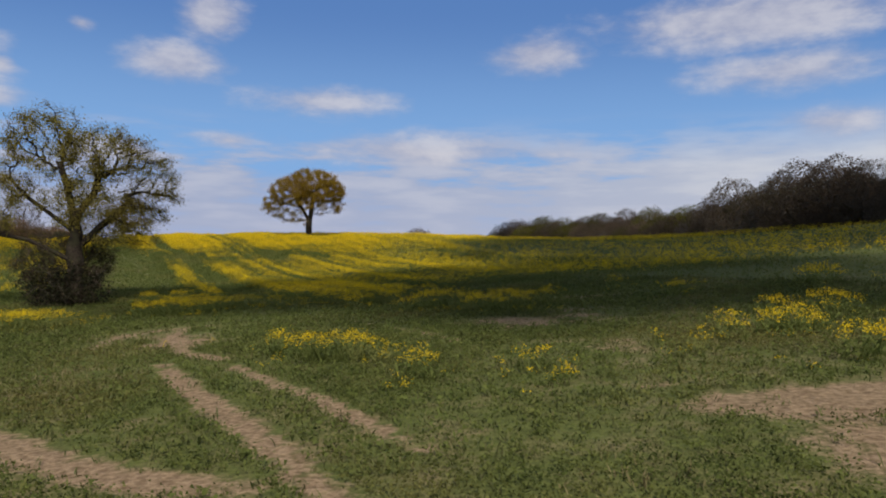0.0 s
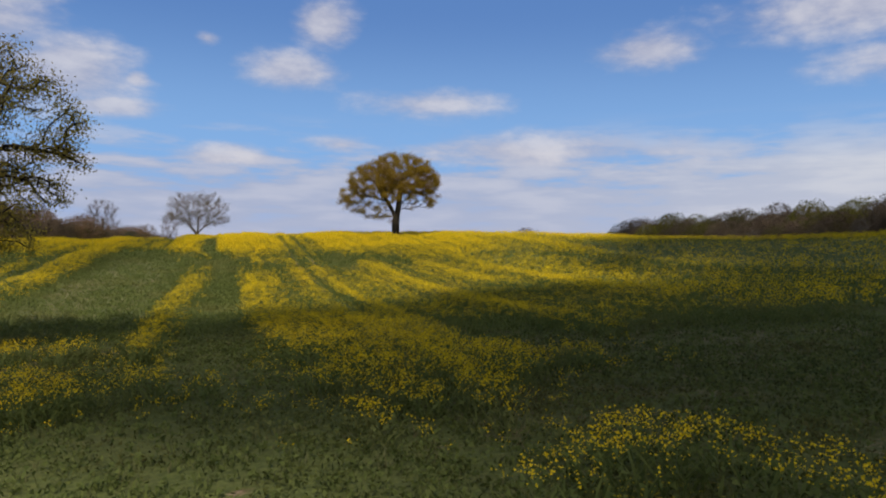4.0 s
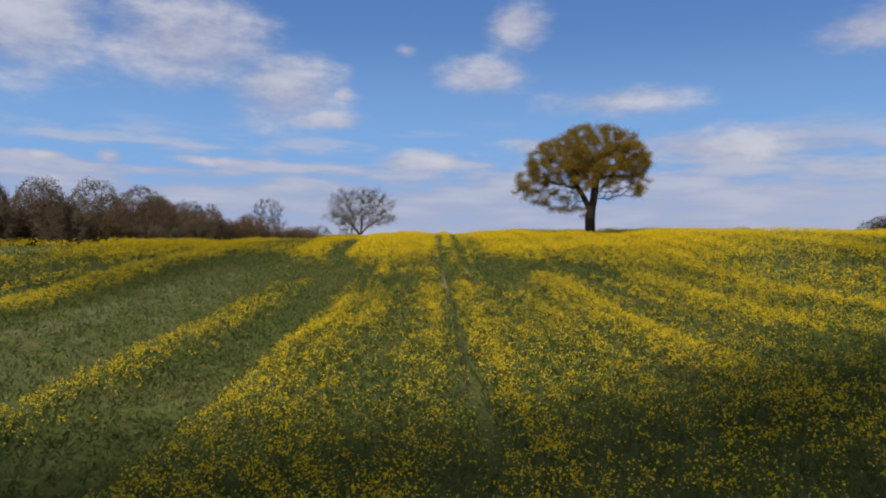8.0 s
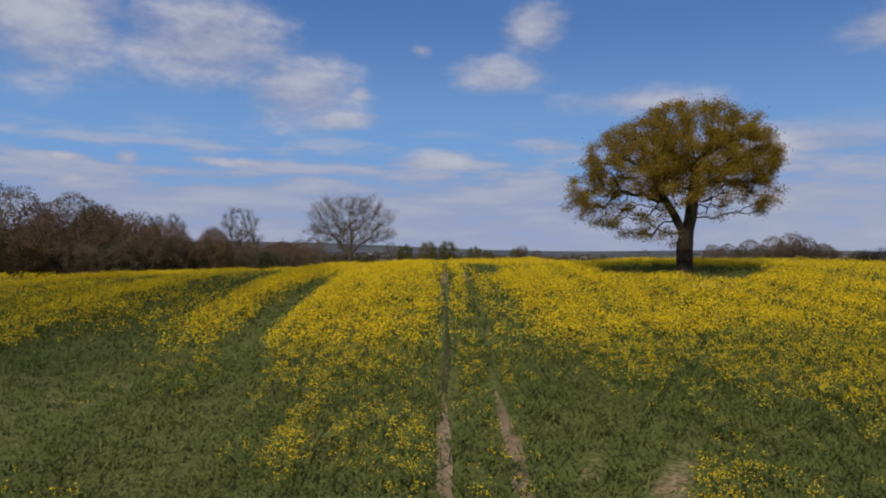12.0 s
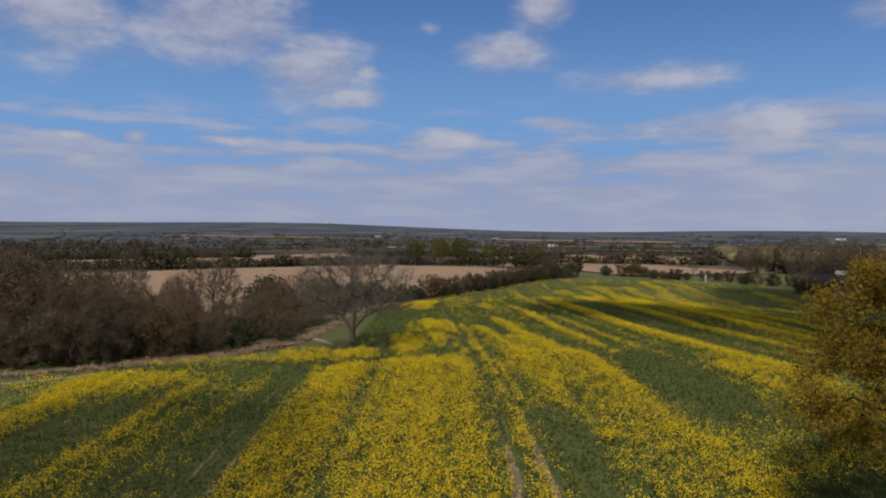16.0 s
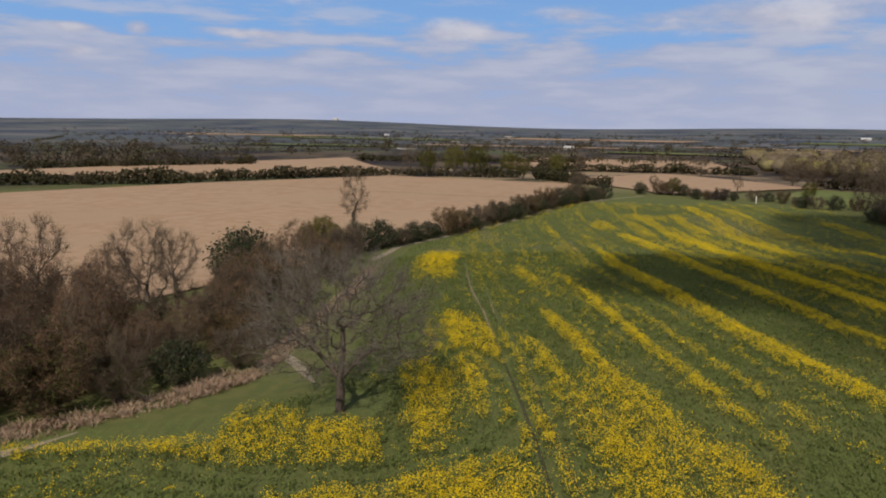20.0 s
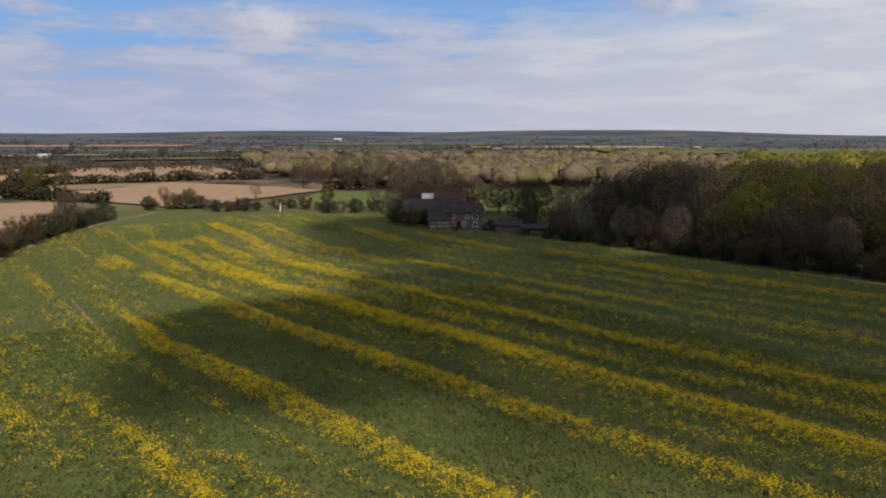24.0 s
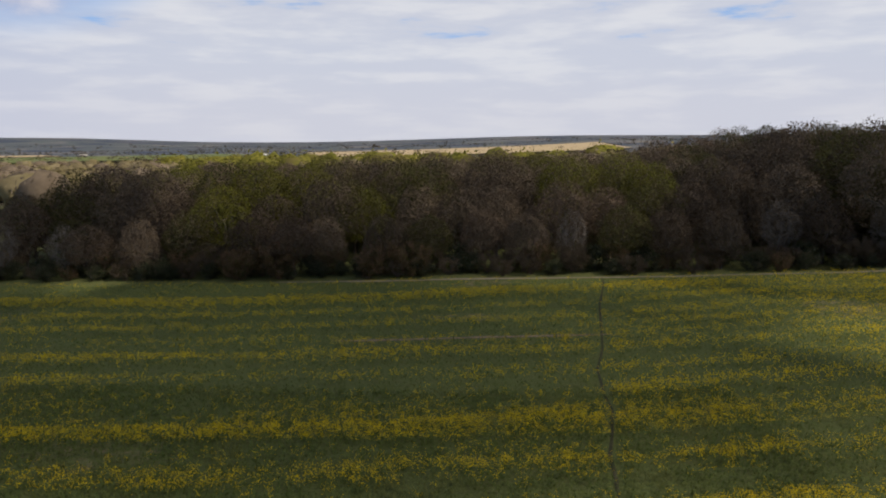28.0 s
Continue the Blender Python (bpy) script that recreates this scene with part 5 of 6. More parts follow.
for i in range(104):
    x, y = xy(EAST + (3.0 if i % 2 else 5.2) + pick.uniform(-1, 1.6), 62 + i * 1.95 + pick.uniform(-1, 1))
    clone(shrubs[pick.choice((0, 0, 1, 2))], x, y, pick.uniform(0, 360), pick.uniform(0.55, 0.9) * (1.0 if i % 2 else 1.4))
# Tall old trees at the south end of the wood's edge.
for u, v, k, s_t in ((135, 120, 0, 1.36), (136, 103, 0, 1.42), (137, 95, 4, 1.5), (136, 88, 0, 1.18), (139, 81, 0, 1.05)):
    x, y = xy(u, v)
    clone(kinds[k], x, y, pick.uniform(0, 360), s_t)
# A young leafy bush or two that stand out of the edge of the wood.
for u, v, s_b in ((129.5, 216, 1.1), (130, 210, 1.3), (129.6, 196, 1.0), (130.4, 190, 1.2)):
    x, y = xy(u, v)
    clone(shrubs[2], x, y, pick.uniform(0, 360), s_b)
first_shrubs = [(-95, 149), (-108, 150), (-97, 172)]
for s, (x, y) in zip(shrubs, first_shrubs):
    stand(s, x, y, 10, 1.3)


# ---- fields beyond ----
def field_sheet(name, corners, mat, label, lift, n=28):
    """A four-cornered field that lies on the land."""
    a, b, c, d = [np.array(p, float) for p in corners]
    s, t = np.meshgrid(np.linspace(0, 1, n), np.linspace(0, 1, n), indexing="ij")
    s, t = s[..., None], t[..., None]
    P = (a * (1 - s) + b * s) * (1 - t) + (d * (1 - s) + c * s) * t
    wave = 1.5 * (grain(P[..., 0] * 0.05, P[..., 1] * 0.05, 91) - 0.5)
    X, Y = P[..., 0] + wave, P[..., 1] - wave
    tagged(new(name, sheet_mesh(name, X, Y, ground(X, Y) + lift, mat)), label, "field", kind="structure")


field_sheet("ploughed_field", ((-330, 96), (-111, 112), (-113, 322), (-262, 322)), plough, "smooth tan ploughed field behind the hedge", 0.25, 40)
field_sheet("ploughed_field", ((-262, 322.5), (-113, 322.5), (-135, 402), (-226, 404)), plough, "smooth tan ploughed field behind the hedge", 0.25, 30)
field_sheet("ploughed_field", ((-430, 318), (-290, 330), (-245, 440), (-390, 600)), plough, "tan ploughed field beyond the second hedge", 0.5)
field_sheet("ploughed_field", ((-210, 510), (-78, 560), (-125, 742), (-290, 690)), plough, "tan ploughed field beyond the second hedge", 0.5)
field_sheet("ploughed_field", ((-152, 430), (-90, 367), (-42, 440), (-118, 515)), plough, "tan ploughed field behind the corner of the hedge", 0.5)
field_sheet("pasture_field", ((-62, 370), (-18, 362), (-6, 418), (-46, 432)), meadow, "green pasture behind the farm", 0.12)
field_sheet("pasture_field", ((2, 366), (26, 376), (44, 424), (16, 438)), meadow, "bright green paddock between trees", 0.12)
straw_field = mottled("pale_stubble", (0.34, 0.26, 0.15), (0.42, 0.33, 0.2), 0.1, None, 0.95, 0.1, 0)
field_sheet("stubble_field", ((760, 900), (1500, 640), (1900, 860), (1050, 1180)), straw_field, "pale stubble field on a far slope", 3.0)
field_sheet("pasture_field", ((350, 1000), (820, 980), (900, 1250), (450, 1350)), meadow, "far green pasture", 3.0)


# ---- far hedges and woods ----
def clumps(X, Y, n_each, size, wide, seed, tall=1.0):
    """Many small leaf clumps over each place."""
    r = np.random.default_rng(seed)
    Z = ground(X, Y)
    k = len(X) * n_each
    d = r.normal(0, 1, (k, 3))
    d /= np.linalg.norm(d, axis=1)[:, None]
    s = np.repeat(size, n_each)
    c = np.stack([np.repeat(X, n_each), np.repeat(Y, n_each), np.repeat(Z, n_each)], -1) + d * s[:, None] * np.array([1, 1, 0.75 * tall]) * r.uniform(0.7, 1.05, k)[:, None]
    c[:, 2] += s * 0.75 * tall
    out = d + r.normal(0, 0.4, (k, 3))
    a = np.cross(out, r.normal(0, 1, (k, 3)))
    a /= np.linalg.norm(a, axis=1)[:, None]
    b = np.cross(out, a)
    b /= np.linalg.norm(b, axis=1)[:, None]
    q = (wide * s * r.uniform(0.5, 1.3, k))[:, None]
    V = np.stack([c - q * a, c + 0.6 * q * b, c + q * a, c - 0.6 * q * b], 1).reshape(-1, 3)
    i = np.arange(k) * 4
    return V, np.concatenate([np.stack([i, i + 1, i + 2], -1), np.stack([i, i + 2, i + 3], -1)])


def canopies(X, Y, size, seed, tall=1.0):
    """Uneven rounded tree tops, one over each place."""
    bm = bmesh.new()
    bmesh.ops.create_icosphere(bm, subdivisions=2, radius=1.0)
    d = np.array([v.co for v in bm.verts])
    tri = np.array([[v.index for v in f.verts] for f in bm.faces])
    bm.free()
    r = np.random.default_rng(seed)
    n, m = len(X), len(d)
    ph = r.uniform(0, 6.28, (n, 1, 3))
    lump = 0.86 + 0.10 * np.sin(d[None] * 4.3 + ph).prod(2) * 2 + 0.09 * np.sin(d[None] * 8.1 + 2 * ph).sum(2) / 1.7 + r.normal(0, 0.035, (n, m))
    s = size[:, None, None] * np.array([1, 1, 0.75 * tall]) * lump[..., None]
    V = d[None] * s
    V[..., 2] += (size * 0.72 * tall + ground(X, Y))[:, None]
    V[..., 0] += X[:, None]
    V[..., 1] += Y[:, None]
    return V.reshape(-1, 3), (tri[None] + (np.arange(n) * m)[:, None, None]).reshape(-1, 3)


far_brown = mottled("far_wood_brown", (0.14, 0.108, 0.078), (0.25, 0.197, 0.142), 0.09, (0.26, 0.215, 0.125), 0.95, 0.05, 0.25, 0.3, 0.25)
far_olive = mottled("far_wood_olive", (0.165, 0.135, 0.072), (0.27, 0.222, 0.125), 0.09, (0.32, 0.285, 0.085), 0.95, 0.05, 0.25, 0.3, 0.25)
far_plain = mottled("far_hedgerow", (0.05, 0.042, 0.032), (0.105, 0.084, 0.058), 0.3, (0.10, 0.09, 0.045), 0.95, 0.05, 0, 0.3, 0.4)
r2 = np.random.default_rng(77)
for name, mat, seed, much in (("far_woods", far_brown, 5, 0), ("far_woods", far_olive, 6, 1)):
    # A band of open woodland north-east of the farm, then scattered hedgerow trees to the skyline.
    bear = r2.uniform(-0.15, 0.75, 560 if much else 640)
    dist = r2.uniform(330, 800, len(bear))
    X1, Y1 = dist * np.sin(bear), 110 + dist * np.cos(bear)
    keep1 = ~((X1 > 5) & (X1 < 75) & (Y1 < 440)) & ~((X1 < -20) & (Y1 < 560))
    bear = r2.uniform(-1.0, 1.5, 800)
    dist = 520 * (5.2 ** r2.uniform(0, 1, len(bear)))
    X2, Y2 = dist * np.sin(bear), 120 + dist * np.cos(bear)
    keep2 = grain(X2 * 0.008, Y2 * 0.02, 15 + much) > 0.42
    X2, Y2 = X2[keep2], Y2[keep2]
    hit_plough = ((X2 > -430) & (X2 < -80) & (Y2 > 320) & (Y2 < 640))
    X2, Y2 = X2[~hit_plough], Y2[~hit_plough]
    tops = r2.uniform(3.8, 8.0, keep1.sum())
    pieces = [canopies(X1[keep1], Y1[keep1], tops, seed, 0.9), clumps(X1[keep1], Y1[keep1], 120, tops * 1.06, 0.07, seed, 0.94)]
    plain = [clumps(X2, Y2, 42, r2.uniform(4, 8, len(X2)), 0.18, seed + 1, 0.7)]
    # Hedgerow lines between the far fields.
    HX, HY = [], []
    for _ in range(95):
        b0, d0 = r2.uniform(-1.0, 1.3), 470 * (5.5 ** r2.uniform(0, 1))
        turn_h = b0 + r2.normal(0, 0.3) + (math.pi / 2 if r2.uniform() < 0.2 else 0)
        n_h = int(r2.uniform(12, 40))
        along = np.arange(n_h) * (6 + d0 / 400)
        HX.append(d0 * math.sin(b0) + along * math.cos(turn_h) + r2.normal(0, 1.5, n_h))
        HY.append(120 + d0 * math.cos(b0) - along * math.sin(turn_h) + r2.normal(0, 1.5, n_h))
    HX, HY = np.concatenate(HX), np.concatenate(HY)
    out_h = ~((HX > -440) & (HX < -60) & (HY > 180) & (HY < 650)) & (HY > 420)
    HX, HY = HX[out_h], HY[out_h]
    plain.append(clumps(HX, HY, 20, r2.uniform(2.2, 5.0, len(HX)), 0.24, seed + 4, 0.8))
    # The deep of the wood behind its edge.
    n = 420
    U3, V3 = EAST + r2.uniform(90, 330, n), r2.uniform(-30, 330, n)
    X3, Y3 = xy(U3, V3)
    tops = r2.uniform(5.5, 8.5, n)
    pieces += [canopies(X3, Y3, tops, seed + 2, 1.2), clumps(X3, Y3, 70, tops, 0.09, seed + 2, 1.25)]
    bear = r2.uniform(-1.3, -0.9, 120)
    dist = r2.uniform(470, 900, 120)
    plain.append(clumps(dist * np.sin(bear), 120 + dist * np.cos(bear), 50, r2.uniform(4, 7, 120), 0.18, seed + 3, 1.0))
    tagged(new("plain_trees", quick("plain_trees", *joined(plain), far_plain)), "dark hedgerows and lone trees scattered over the plain", "hedge", kind="stuff")
    tagged(new(name, quick(name, *joined(pieces), mat)), "brown leafless woods and hedgerows reaching to the skyline" if not much else "budding olive-green woods and hedgerows", "woods", kind="stuff")

far_spring = mottled("far_wood_spring", (0.09, 0.088, 0.02), (0.24, 0.225, 0.04), 0.7, (0.18, 0.15, 0.05), 0.95, 0.05, 0.9, 0.3, 0.2)
U4, V4 = EAST + r2.uniform(150, 330, 150), r2.uniform(130, 330, 150)
X4, Y4 = xy(U4, V4)
tops = r2.uniform(7.5, 10.5, 150)
tagged(new("far_woods", quick("far_woods", *joined([canopies(X4, Y4, tops, 19, 1.15), clumps(X4, Y4, 110, tops, 0.07, 19, 1.2)]), far_spring)), "sunlit yellow-green woods beyond the wood's edge", "woods", kind="stuff")

# Hedges beyond the ploughland.
HX, HY = [], []
for (ax, ay), (bx, by) in (((-330, 268), (-268, 316)), ((-272, 322), (-232, 412)), ((-232, 412), (-165, 428)), ((-160, 428), (-118, 392)), ((-44, 446), (-2, 436)), ((-440, 360), (-372, 470)), ((-205, 507), (-74, 540)), ((-350, 560), (-200, 640))):
    f = np.arange(0, 1, 2.3 / math.hypot(bx - ax, by - ay))
    HX.append(ax + (bx - ax) * f + r2.normal(0, 0.8, len(f)))
    HY.append(ay + (by - ay) * f + r2.normal(0, 0.8, len(f)))
HX, HY = np.concatenate(HX), np.concatenate(HY)
tall_h = (1.9 + 2.4 * grain(HX * 0.12, HY * 0.12, 27)) * r2.uniform(0.8, 1.2, len(HX))
far_dark = mottled("far_hedge", (0.035, 0.036, 0.018), (0.075, 0.066, 0.035), 0.3, (0.10, 0.078, 0.05), 0.95, 0.05, 0, 0.3, 0.4)
tagged(new("far_hedges", quick("far_hedges", *clumps(HX, HY, 120, tall_h, 0.19, 29, 1.0), far_dark)), "dark leafy hedges between the ploughed fields", "hedge", kind="stuff")
# Strips of other fields across the plain.
for x, y, w, d, mat, label in (
    (-640, 900, 260, 60, meadow, "far green pasture"), (-420, 1050, 300, 50, plough, "far tan ploughed field"), (-900, 1400, 420, 120, meadow, "far green pasture"), (-150, 900, 240, 50, meadow, "far green pasture"),
    (-60, 1250, 340, 80, plough, "far tan ploughed field"), (260, 760, 160, 60, straw_field, "far pale stubble field"), (200, 1150, 300, 70, meadow, "far green pasture"), (480, 1500, 420, 120, straw_field, "far pale stubble field"),
    (-500, 1700, 420, 160, plough, "far tan ploughed field"), (560, 700, 200, 70, meadow, "far green pasture"), (150, 1800, 500, 160, meadow, "far green pasture"), (-1300, 1500, 400, 140, plough, "far tan ploughed field"),
):
    k = -x / y * 0.3
    field_sheet("pasture_field" if mat is meadow else "ploughed_field", ((x - w / 2, y - d / 2 - k * w), (x + w / 2, y - d / 2), (x + w / 2 + 20, y + d / 2), (x - w / 2 + 30, y + d / 2 - k * w)), mat, label, 1.5, 12)

# ---- west bank: dead reeds and a chalky path ----
r3 = np.random.default_rng(9)
line = np.array([(-98, 122), (-87.5, 134.5), (-83.2, 141.5), (-80.2, 147), (-78.8, 152.5), (-83, 163), (-90, 181), (-98, 197)], float)
f = r3.uniform(0, len(line) - 1.001, 4200)
i = f.astype(int)
P = line[i] + (line[i + 1] - line[i]) * (f - i)[:, None]
wid = np.where(f < 4, 2.0, 1.2)
X, Y = P[:, 0] - r3.uniform(0, 1.4, len(f)) * wid, P[:, 1] + r3.normal(0, 0.8, len(f))
tagged(new("dead_reeds", quick("dead_reeds", *blades(X, Y, ground(X, Y), 4, r3.uniform(0.2, 0.6, len(X)) * (0.3 + 1.0 * grain(X * 0.5, Y * 0.5, 43)), np.full(len(X), 0.03), 1.1), reed)), "strip of dead pinkish-brown reeds and nettles along the bank", "reeds", kind="stuff")
chalk = mottled("chalky_path", (0.2, 0.165, 0.115), (0.29, 0.245, 0.18), 2.0, (0.2, 0.18, 0.11), 0.95, 0.1, 0.5)
ribbon("field_path", [(-95, 119), (-86.6, 131), (-83.0, 138.5), (-82.4, 141)], 0.4, chalk, "pale trodden path along the bank", "path", 0.06, 0.3, 95)
ribbon("field_path", [(-74.5, 153.2), (-78.5, 156), (-81.6, 158.2), (-87.2, 162), (-93, 165.5)], 0.3, chalk, "pale trodden path along the bank", "path", 0.06, 0.3, 97)
ribbon("field_path", [(-103, 203), (-110, 222), (-109, 246), (-107.5, 270), (-106, 300), (-102, 335), (-96, 358)], 0.45, chalk, "pale path between crop and hedge", "path", 0.06, 0.5, 99)
pts = [xy(EAST + 0.4, vv) for vv in range(60, 215, 6)]
ribbon("field_path", pts, 0.15, chalk, "narrow pale path along the edge of the wood", "path", 0.05, 0.4, 103)

# ---- farm ----
brick = mottled("red_brick", (0.12, 0.08, 0.062), (0.18, 0.12, 0.095), 6.0, (0.115, 0.088, 0.075), 0.9, 0.15, 0.4)
slate = mottled("slate_roof", (0.04, 0.037, 0.038), (0.065, 0.06, 0.06), 5.0, (0.07, 0.062, 0.05), 0.9, 0.1, 0.3)
boards = mottled("black_boards", (0.018, 0.016, 0.015), (0.035, 0.032, 0.03), 4.0, None, 0.8, 0.2, 0.3)
paint = mottled("white_paint", (0.72, 0.71, 0.68), (0.82, 0.81, 0.78), 2.0, None, 0.5, 0.4, 0.05)
tin = mottled("pale_sheet_roof", (0.42, 0.42, 0.43), (0.55, 0.55, 0.56), 1.0, (0.35, 0.33, 0.3), 0.5, 0.5, 0.1)
pale_wall = mottled("pale_render", (0.36, 0.34, 0.30), (0.46, 0.44, 0.40), 2.0, None, 0.9, 0.2, 0.1)
glass, gt, gp = material("window_glass", 0.08, 0.5)
gp.inputs["Base Color"].default_value = (0.02, 0.022, 0.026, 1)


def box_bm(x0, x1, y0, y1, z0, z1, edge=0.02):
    bm = bmesh.new()
    bmesh.ops.create_cube(bm, size=1.0)
    for vert in bm.verts:
        vert.co = Vector((x0 if vert.co.x < 0 else x1, y0 if vert.co.y < 0 else y1, z0 if vert.co.z < 0 else z1))
    if edge:
        bmesh.ops.bevel(bm, geom=bm.edges[:], offset=edge, segments=1, affect="EDGES")
    return bm


def with_mat(bm, mat, name):
    me = bpy.data.meshes.new(name)
    bm.to_mesh(me)
    bm.free()
    me.materials.append(mat)
    return me


def gable_bm(x0, x1, y0, y1, z0, eave, ridge):
    """Walls with gables at the x ends."""
    bm = bmesh.new()
    ym = (y0 + y1) / 2
    a = [bm.verts.new((x, y, z)) for x in (x0, x1) for y, z in ((y0, z0), (y1, z0), (y1, eave), (ym, ridge), (y0, eave))]
    bm.faces.new(a[:5])
    bm.faces.new(a[9:4:-1])
    for i in range(5):
        j = (i + 1) % 5
        bm.faces.new((a[i], a[i + 5], a[j + 5], a[j]))
    bmesh.ops.recalc_face_normals(bm, faces=bm.faces)
    return bm


def slab_bm(x0, x1, ya, za, yb, zb, thick):
    """One slope of a roof."""
    bm = bmesh.new()
    n = Vector((0, -(zb - za), yb - ya)).normalized() * thick
    low = [bm.verts.new(p) for p in ((x0, ya, za), (x1, ya, za), (x1, yb, zb), (x0, yb, zb))]
    top = [bm.verts.new(v.co + (n if n.z > 0 else -n)) for v in low]
    bm.faces.new(low)
    bm.faces.new(top)
    for i in range(4):
        bm.faces.new((low[i], low[(i + 1) % 4], top[(i + 1) % 4], top[i]))
    bmesh.ops.recalc_face_normals(bm, faces=bm.faces)
    return bm


def window(parent, x, y, z, w, h, ny):
    """A white casement on a wall that faces -y (ny = -1) or, turned, a gable at x."""
    pane = part("window", with_mat(box_bm(x - w / 2, x + w / 2, y + ny * 0.02, y - ny * 0.05, z, z + h, 0), glass, "window"), parent, "dark pane in a white casement")
    t = 0.09
    for x0, x1, z0, z1 in ((x - w / 2 - t, x - w / 2, z - t, z + h + t), (x + w / 2, x + w / 2 + t, z - t, z + h + t), (x - w / 2, x + w / 2, z + h, z + h + t), (x - w / 2, x + w / 2, z - t, z), (x - 0.035, x + 0.035, z, z + h)):
        part("window_frame", with_mat(box_bm(x0, x1, y + ny * 0.06, y - ny * 0.04, z0, z1, 0.01), paint, "window_frame"), pane)
    return pane


def house(name, x, y, turn, label, size, walls, roofing, windows, chimney=True, category="house", over=0.35):
    """A gabled building: length, depth, eaves, ridge; windows on the long front: x, z, w, h."""
    L, D, E, R = size
    z = min(gz(x + a, y + b) for a in (-L / 2, 0, L / 2) for b in (-D / 2, 0, D / 2))
    ob = base(name, x, y, z - 0.05, label, category, "", turn)
    part("wall", with_mat(gable_bm(-L / 2, L / 2, -D / 2, D / 2, -0.5, E, R), walls, "wall"), ob)
    drop = over * (R - E) / (D / 2)
    for s in (-1, 1):
        part("roof", with_mat(slab_bm(-L / 2 - over, L / 2 + over, s * (D / 2 + over), E - drop + 0.03, 0, R + 0.03, 0.14), roofing, "roof"), ob)
    part("ridge", with_mat(box_bm(-L / 2 - over, L / 2 + over, -0.14, 0.14, R + 0.08, R + 0.26, 0.05), roofing, "ridge"), ob)
    for wx, wz, w, h in windows:
        window(ob, wx, -D / 2, wz, w, h, -1)
    if chimney:
        part("chimney", with_mat(box_bm(L / 2 - 1.3, L / 2 - 0.5, -0.4, 0.4, R - 0.6, R + 1.1, 0.03), brick, "chimney"), ob)
        for k in (-0.2, 0.2):
            part("chimney_pot", with_mat(box_bm(L / 2 - 1.05, L / 2 - 0.75, k - 0.13, k + 0.13, R + 1.1, R + 1.45, 0.04), brick, "chimney_pot"), ob)
    return ob


main_house = house("farmhouse", -14.6, 319.0, -20, "two-storey red brick farmhouse with slate roof and white casements", (8.6, 5.6, 4.3, 6.2), brick, slate, [(-2.6, 2.8, 0.8, 0.9), (1.0, 2.8, 0.75, 0.85), (3.0, 2.75, 1.3, 1.1), (-2.8, 0.8, 0.9, 1.1), (3.0, 0.8, 1.0, 1.15), (0.2, 0.9, 0.8, 1.1)])
part("door", with_mat(box_bm(-1.55, -0.65, -2.86, -2.79, -0.3, 2.0, 0.01), boards, "door"), main_house, "dark boarded front door")
house("farmhouse_wing", -20.8, 319.2, -20, "low brick wing with white casements against the farmhouse", (5.4, 4.6, 2.4, 4.2), brick, slate, [(-1.6, 0.7, 0.9, 1.0), (0.2, 0.7, 0.9, 1.0), (1.8, 0.7, 0.7, 1.0)], False)
house("barn", -21.0, 330.0, -14, "long black-boarded barn with a grey roof", (15.0, 8.0, 3.2, 6.2), boards, slate, [], False, "barn")
house("farm_shed", -19.5, 339.0, -14, "shed with a bright pale sheet-metal roof", (4.6, 4.6, 3.0, 6.7), boards, tin, [], False, "shed")
house("brick_barn", -14.6, 336.0, -20, "red tiled barn behind the farmhouse", (8.4, 6.0, 4.4, 7.6), brick, mottled("red_tiles", (0.085, 0.045, 0.035), (0.13, 0.065, 0.05), 5.0, None, 0.85, 0.2, 0.3), [], False, "barn")
house("garden_shed", -6.2, 307.0, -24, "low weathered shed beside the farmhouse", (5.4, 3.8, 2.2, 3.2), brick, slate, [], False, "shed")
house("garden_shed", -1.6, 301.5, -24, "open-sided lean-to shed with a grey roof", (5.6, 3.6, 1.9, 2.6), boards, slate, [], False, "shed")
house("field_shelter", -73.5, 362.0, 4, "low dark field shelter in the hedge", (5.5, 3.2, 1.6, 2.1), boards, slate, [], False, "shed")


def post(x, y, tall, label):
    ob = base("marker_post", x, y, gz(x, y) - 0.02, label, "post")
    part("post", with_mat(box_bm(-0.11, 0.11, -0.11, 0.11, -0.3, tall, 0.03), paint, "post"), ob)
    part("cap", with_mat(box_bm(-0.16, 0.16, -0.16, 0.16, tall, tall + 0.1, 0.03), paint, "cap"), ob)


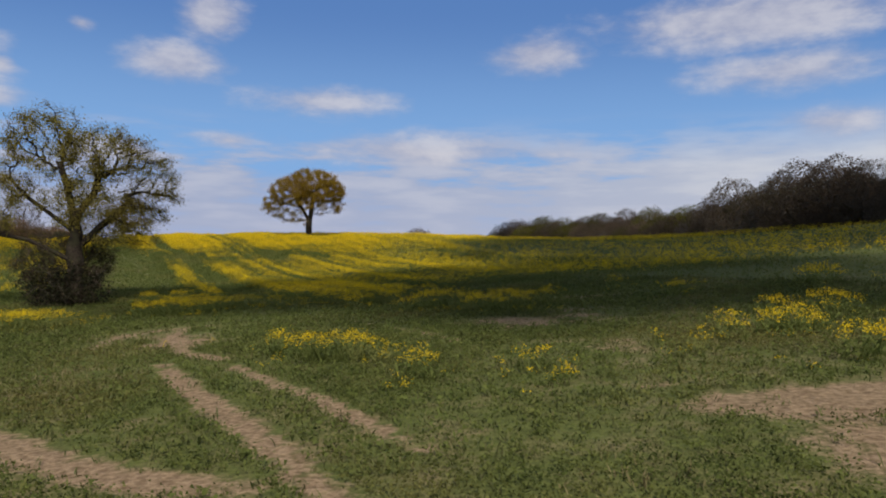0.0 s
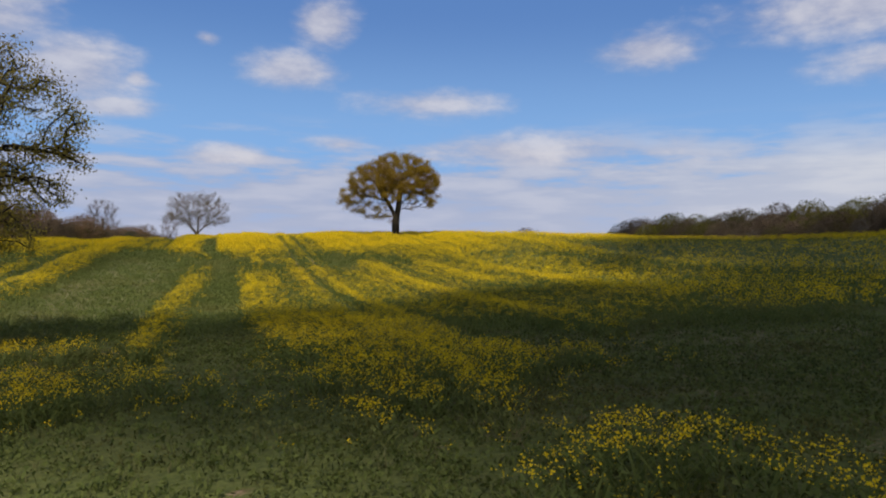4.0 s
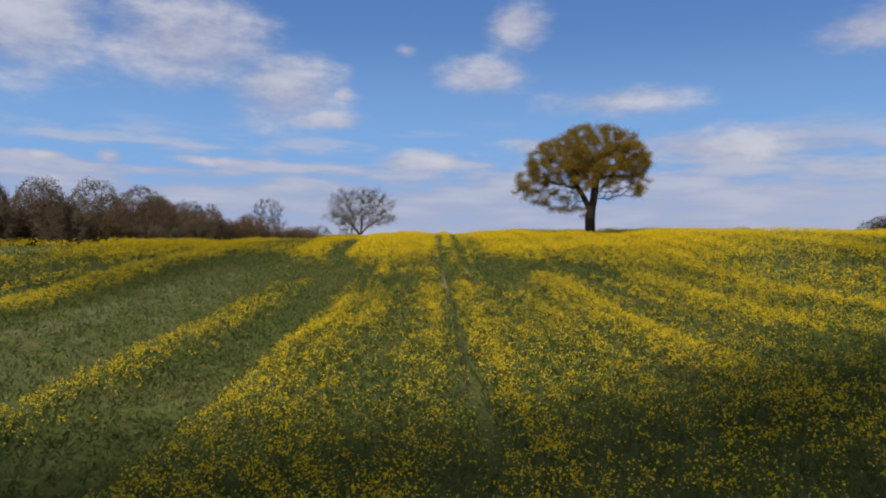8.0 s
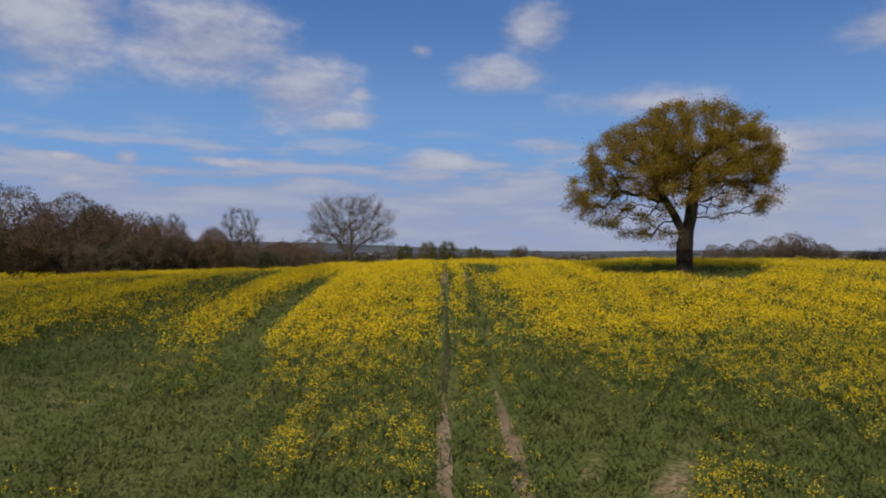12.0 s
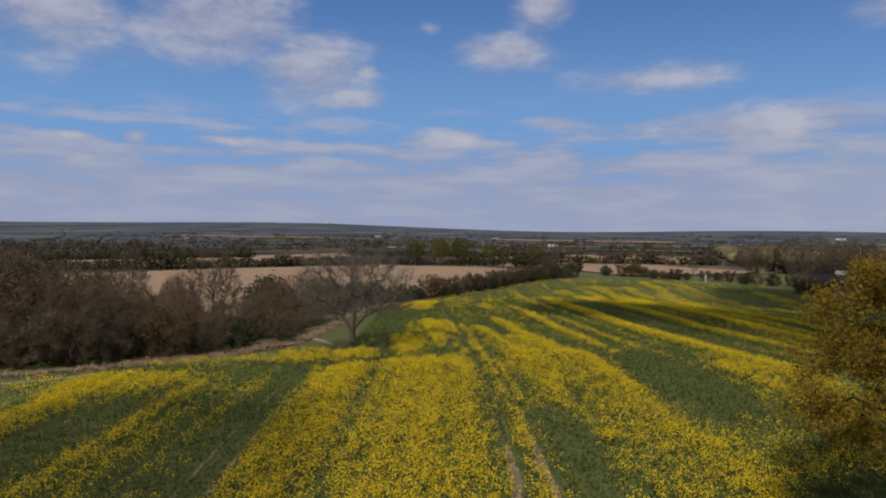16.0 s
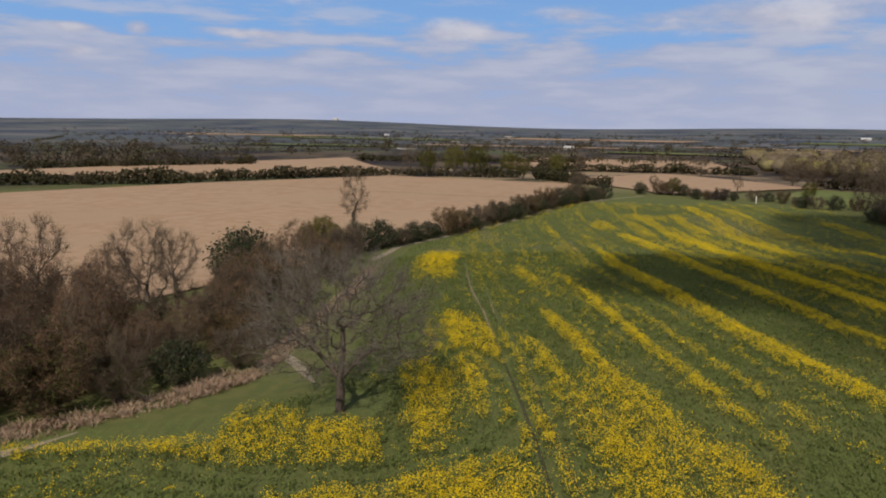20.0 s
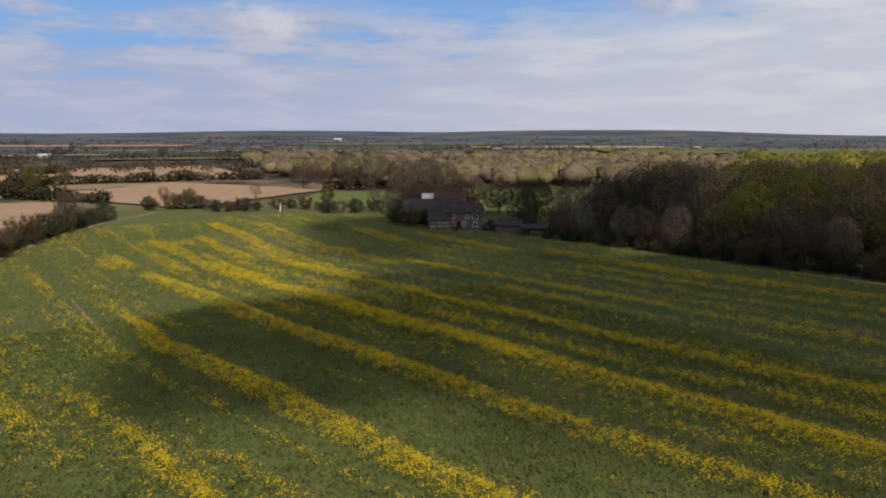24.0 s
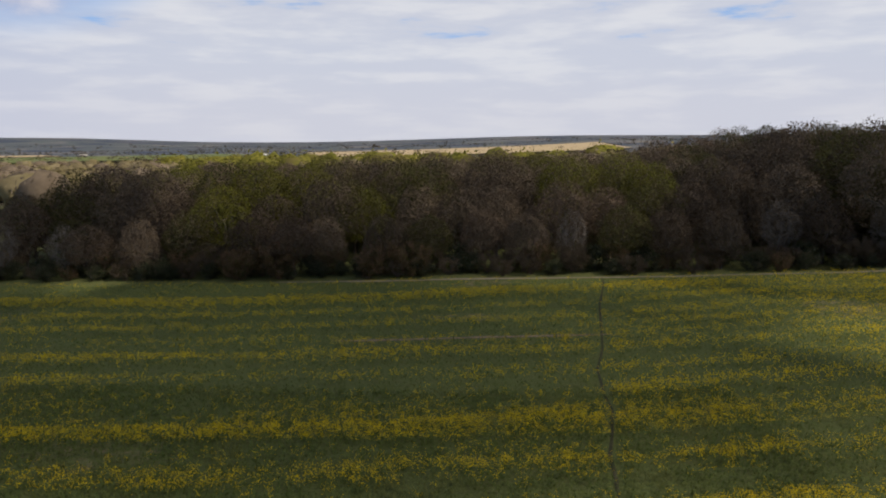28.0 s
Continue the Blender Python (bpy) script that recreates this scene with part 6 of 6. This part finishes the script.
post(-61.2, 354.4, 2.2, "white marker post in the hedge gap")
for x, y, s, t in ((-9.5, 312, 0, 0.8), (-4, 308, 1, 0.8), (2.5, 300, 0, 0.9), (5, 296, 1, 0.9), (-24, 324, 0, 1.2), (-28, 322, 2, 1.2), (-31, 327, 0, 1.1), (-18, 314, 1, 0.35), (-11, 313.5, 1, 0.35), (8, 292, 1, 0.9), (11, 286, 0, 0.9), (2, 318, 1, 1.3), (6, 308, 2, 1.4), (12, 300, 1, 1.3)):
    clone(shrubs[s], x, y, pick.uniform(0, 360), t)
for x, y, k, s in ((-46, 440, 4, 1.1), (-28, 344, 0, 0.85), (-36, 436, 0, 1.15), (-22, 346, 4, 1.0), (-14, 349, 0, 1.1), (-26, 432, 0, 1.25), (-18, 356, 0, 1.2), (-16, 426, 4, 1.1), (-54, 448, 0, 1.0), (-8, 345, 4, 1.0), (8, 330, 1, 0.9), (3, 325, 0, 0.8), (14, 318, 0, 0.85), (2, 345, 4, 0.85), (16, 300, 1, 0.85), (20, 310, 0, 0.9), (22, 294, 0, 0.9), (-6, 424, 0, 1.0)):
    clone(kinds[k], x, y, pick.uniform(0, 360), s)
# A fence of three rails in front of the sheds.
rail_wood = mottled("weathered_rail", (0.19, 0.165, 0.13), (0.28, 0.25, 0.2), 4.0, None, 0.9, 0.1, 0.3)
fence = base("field_fence", 0.5, 296.5, gz(0.5, 296.5), "weathered three-rail fence by the sheds", "fence", "", -38)
for i in range(6):
    part("fence_post", with_mat(box_bm(-5.06 + i * 2, -4.94 + i * 2, -0.06, 0.06, -0.4, 1.15, 0.015), rail_wood, "fence_post"), fence)
for h in (0.35, 0.7, 1.02):
    part("rail", with_mat(box_bm(-5.1, 5.1, 0.065, 0.11, h - 0.05, h + 0.05, 0.01), rail_wood, "rail"), fence)
# Small pale farms and sheds far off.
for x, y, L, D, E in ((-778, 1872, 46, 20, 8), (-2330, 3210, 90, 30, 14), (-470, 830, 60, 16, 4), (-330, 1000, 30, 14, 5), (120, 900, 26, 12, 5), (180, 760, 24, 10, 5), (300, 1400, 60, 18, 7), (760, 1500, 40, 16, 7), (-1050, 1700, 30, 14, 6), (60, 2300, 60, 26, 7), (900, 1150, 36, 14, 5), (-620, 1250, 34, 14, 6), (230, 820, 18, 9, 5), (-1200, 1180, 30, 12, 5), (150, 770, 14, 9, 5), (420, 1010, 28, 12, 5)):
    house("distant_farm", x, y, pick.uniform(-15, 15), "small pale farm building far across the plain", (L * 0.4, D * 0.4, E * 0.45, (E + D * 0.28) * 0.45), pale_wall, pick.choice((tin, slate, slate)), [], False, "building", 0.5)


# ---- unseen cumulus over the farm, added to cast shadows on the wood, the east slope and the headland ----
def cloud_material(name, thick):
    m, t, p = material(name, 1.0, 0.0)
    p.inputs["Base Color"].default_value = (0.9, 0.9, 0.92, 1)
    co = t.nodes.new("ShaderNodeTexCoord").outputs["Object"]
    r = nd(t, "ShaderNodeVectorMath", op="LENGTH", i0=nd(t, "ShaderNodeVectorMath", op="MULTIPLY", i0=co, i1=(1, 1, 0)).outputs[0]).outputs["Value"]
    n = nd(t, "ShaderNodeTexNoise", Vector=co, Scale=2.2, Detail=4.0).outputs[0]
    dense = ramp(t, mth(t, "ADD", r, mth(t, "MULTIPLY", mth(t, "SUBTRACT", n, 0.5), 0.9)), 1.0, 0.5, 0.0, thick)
    clear_b = t.nodes.new("ShaderNodeBsdfTransparent")
    both = nd(t, "ShaderNodeMixShader", Fac=dense)
    t.links.new(clear_b.outputs[0], both.inputs[1])
    t.links.new(p.outputs[0], both.inputs[2])
    t.links.new(both.outputs[0], t.nodes["Material Output"].inputs[0])
    return m


cloud_mat = cloud_material("cloud", 0.66)
mid_cloud = cloud_material("mid_cloud", 0.32)
slight_cloud = cloud_material("slight_cloud", 0.12)
thick_cloud = cloud_material("thick_cloud", 0.86)
CLOUD_UP = 330.0


def cloud(u, v, ru, rv, seed, thin=0):
    """A flat-bottomed cumulus added out of view; its shadow falls round (u, v) in row coordinates."""
    r = np.random.default_rng(seed)
    bm = bmesh.new()
    bmesh.ops.create_icosphere(bm, subdivisions=4, radius=1.0)
    off = Vector((float(r.uniform(0, 50)), 0, 0))
    for vert in bm.verts:
        k = 0.82 + 0.3 * noise.noise(vert.co * 2.2 + off) + 0.14 * noise.noise(vert.co * 5 + off)
        vert.co = vert.co * k
        vert.co.z = vert.co.z * 0.9 if vert.co.z > 0 else vert.co.z * 0.25
    for face in bm.faces:
        face.smooth = True
    x, y = xy(u, v)
    s = SUN * (CLOUD_UP / SUN.z)
    ob = new("cloud", with_mat(bm, (cloud_mat, thick_cloud, mid_cloud, slight_cloud)[thin], "cloud"))
    ob.matrix_basis = pose(x + s.x, y + s.y, gz(x, y) + CLOUD_UP, 0, 0, 26.5) @ Matrix.Diagonal((ru, rv, 26, 1))
    return tagged(ob, "white flat-bottomed cumulus cloud, unseen, added overhead for its shadow", "cloud", "clouds overhead")


for args in ((180, 190, 105, 120, 1, 3), (150, 90, 90, 75, 2, 2), (93, 199, 56, 64, 3), (41, 207, 20, 16, 15), (76, 68, 46, 44, 4, 1), (126, 282, 58, 46, 5), (27, 42.5, 32, 11, 6, 1), (104, 60, 50, 52, 12, 1), (32, 28, 25, 16.5, 9, 1), (-7, 112, 15, 40, 17, 2)):
    cloud(*args)
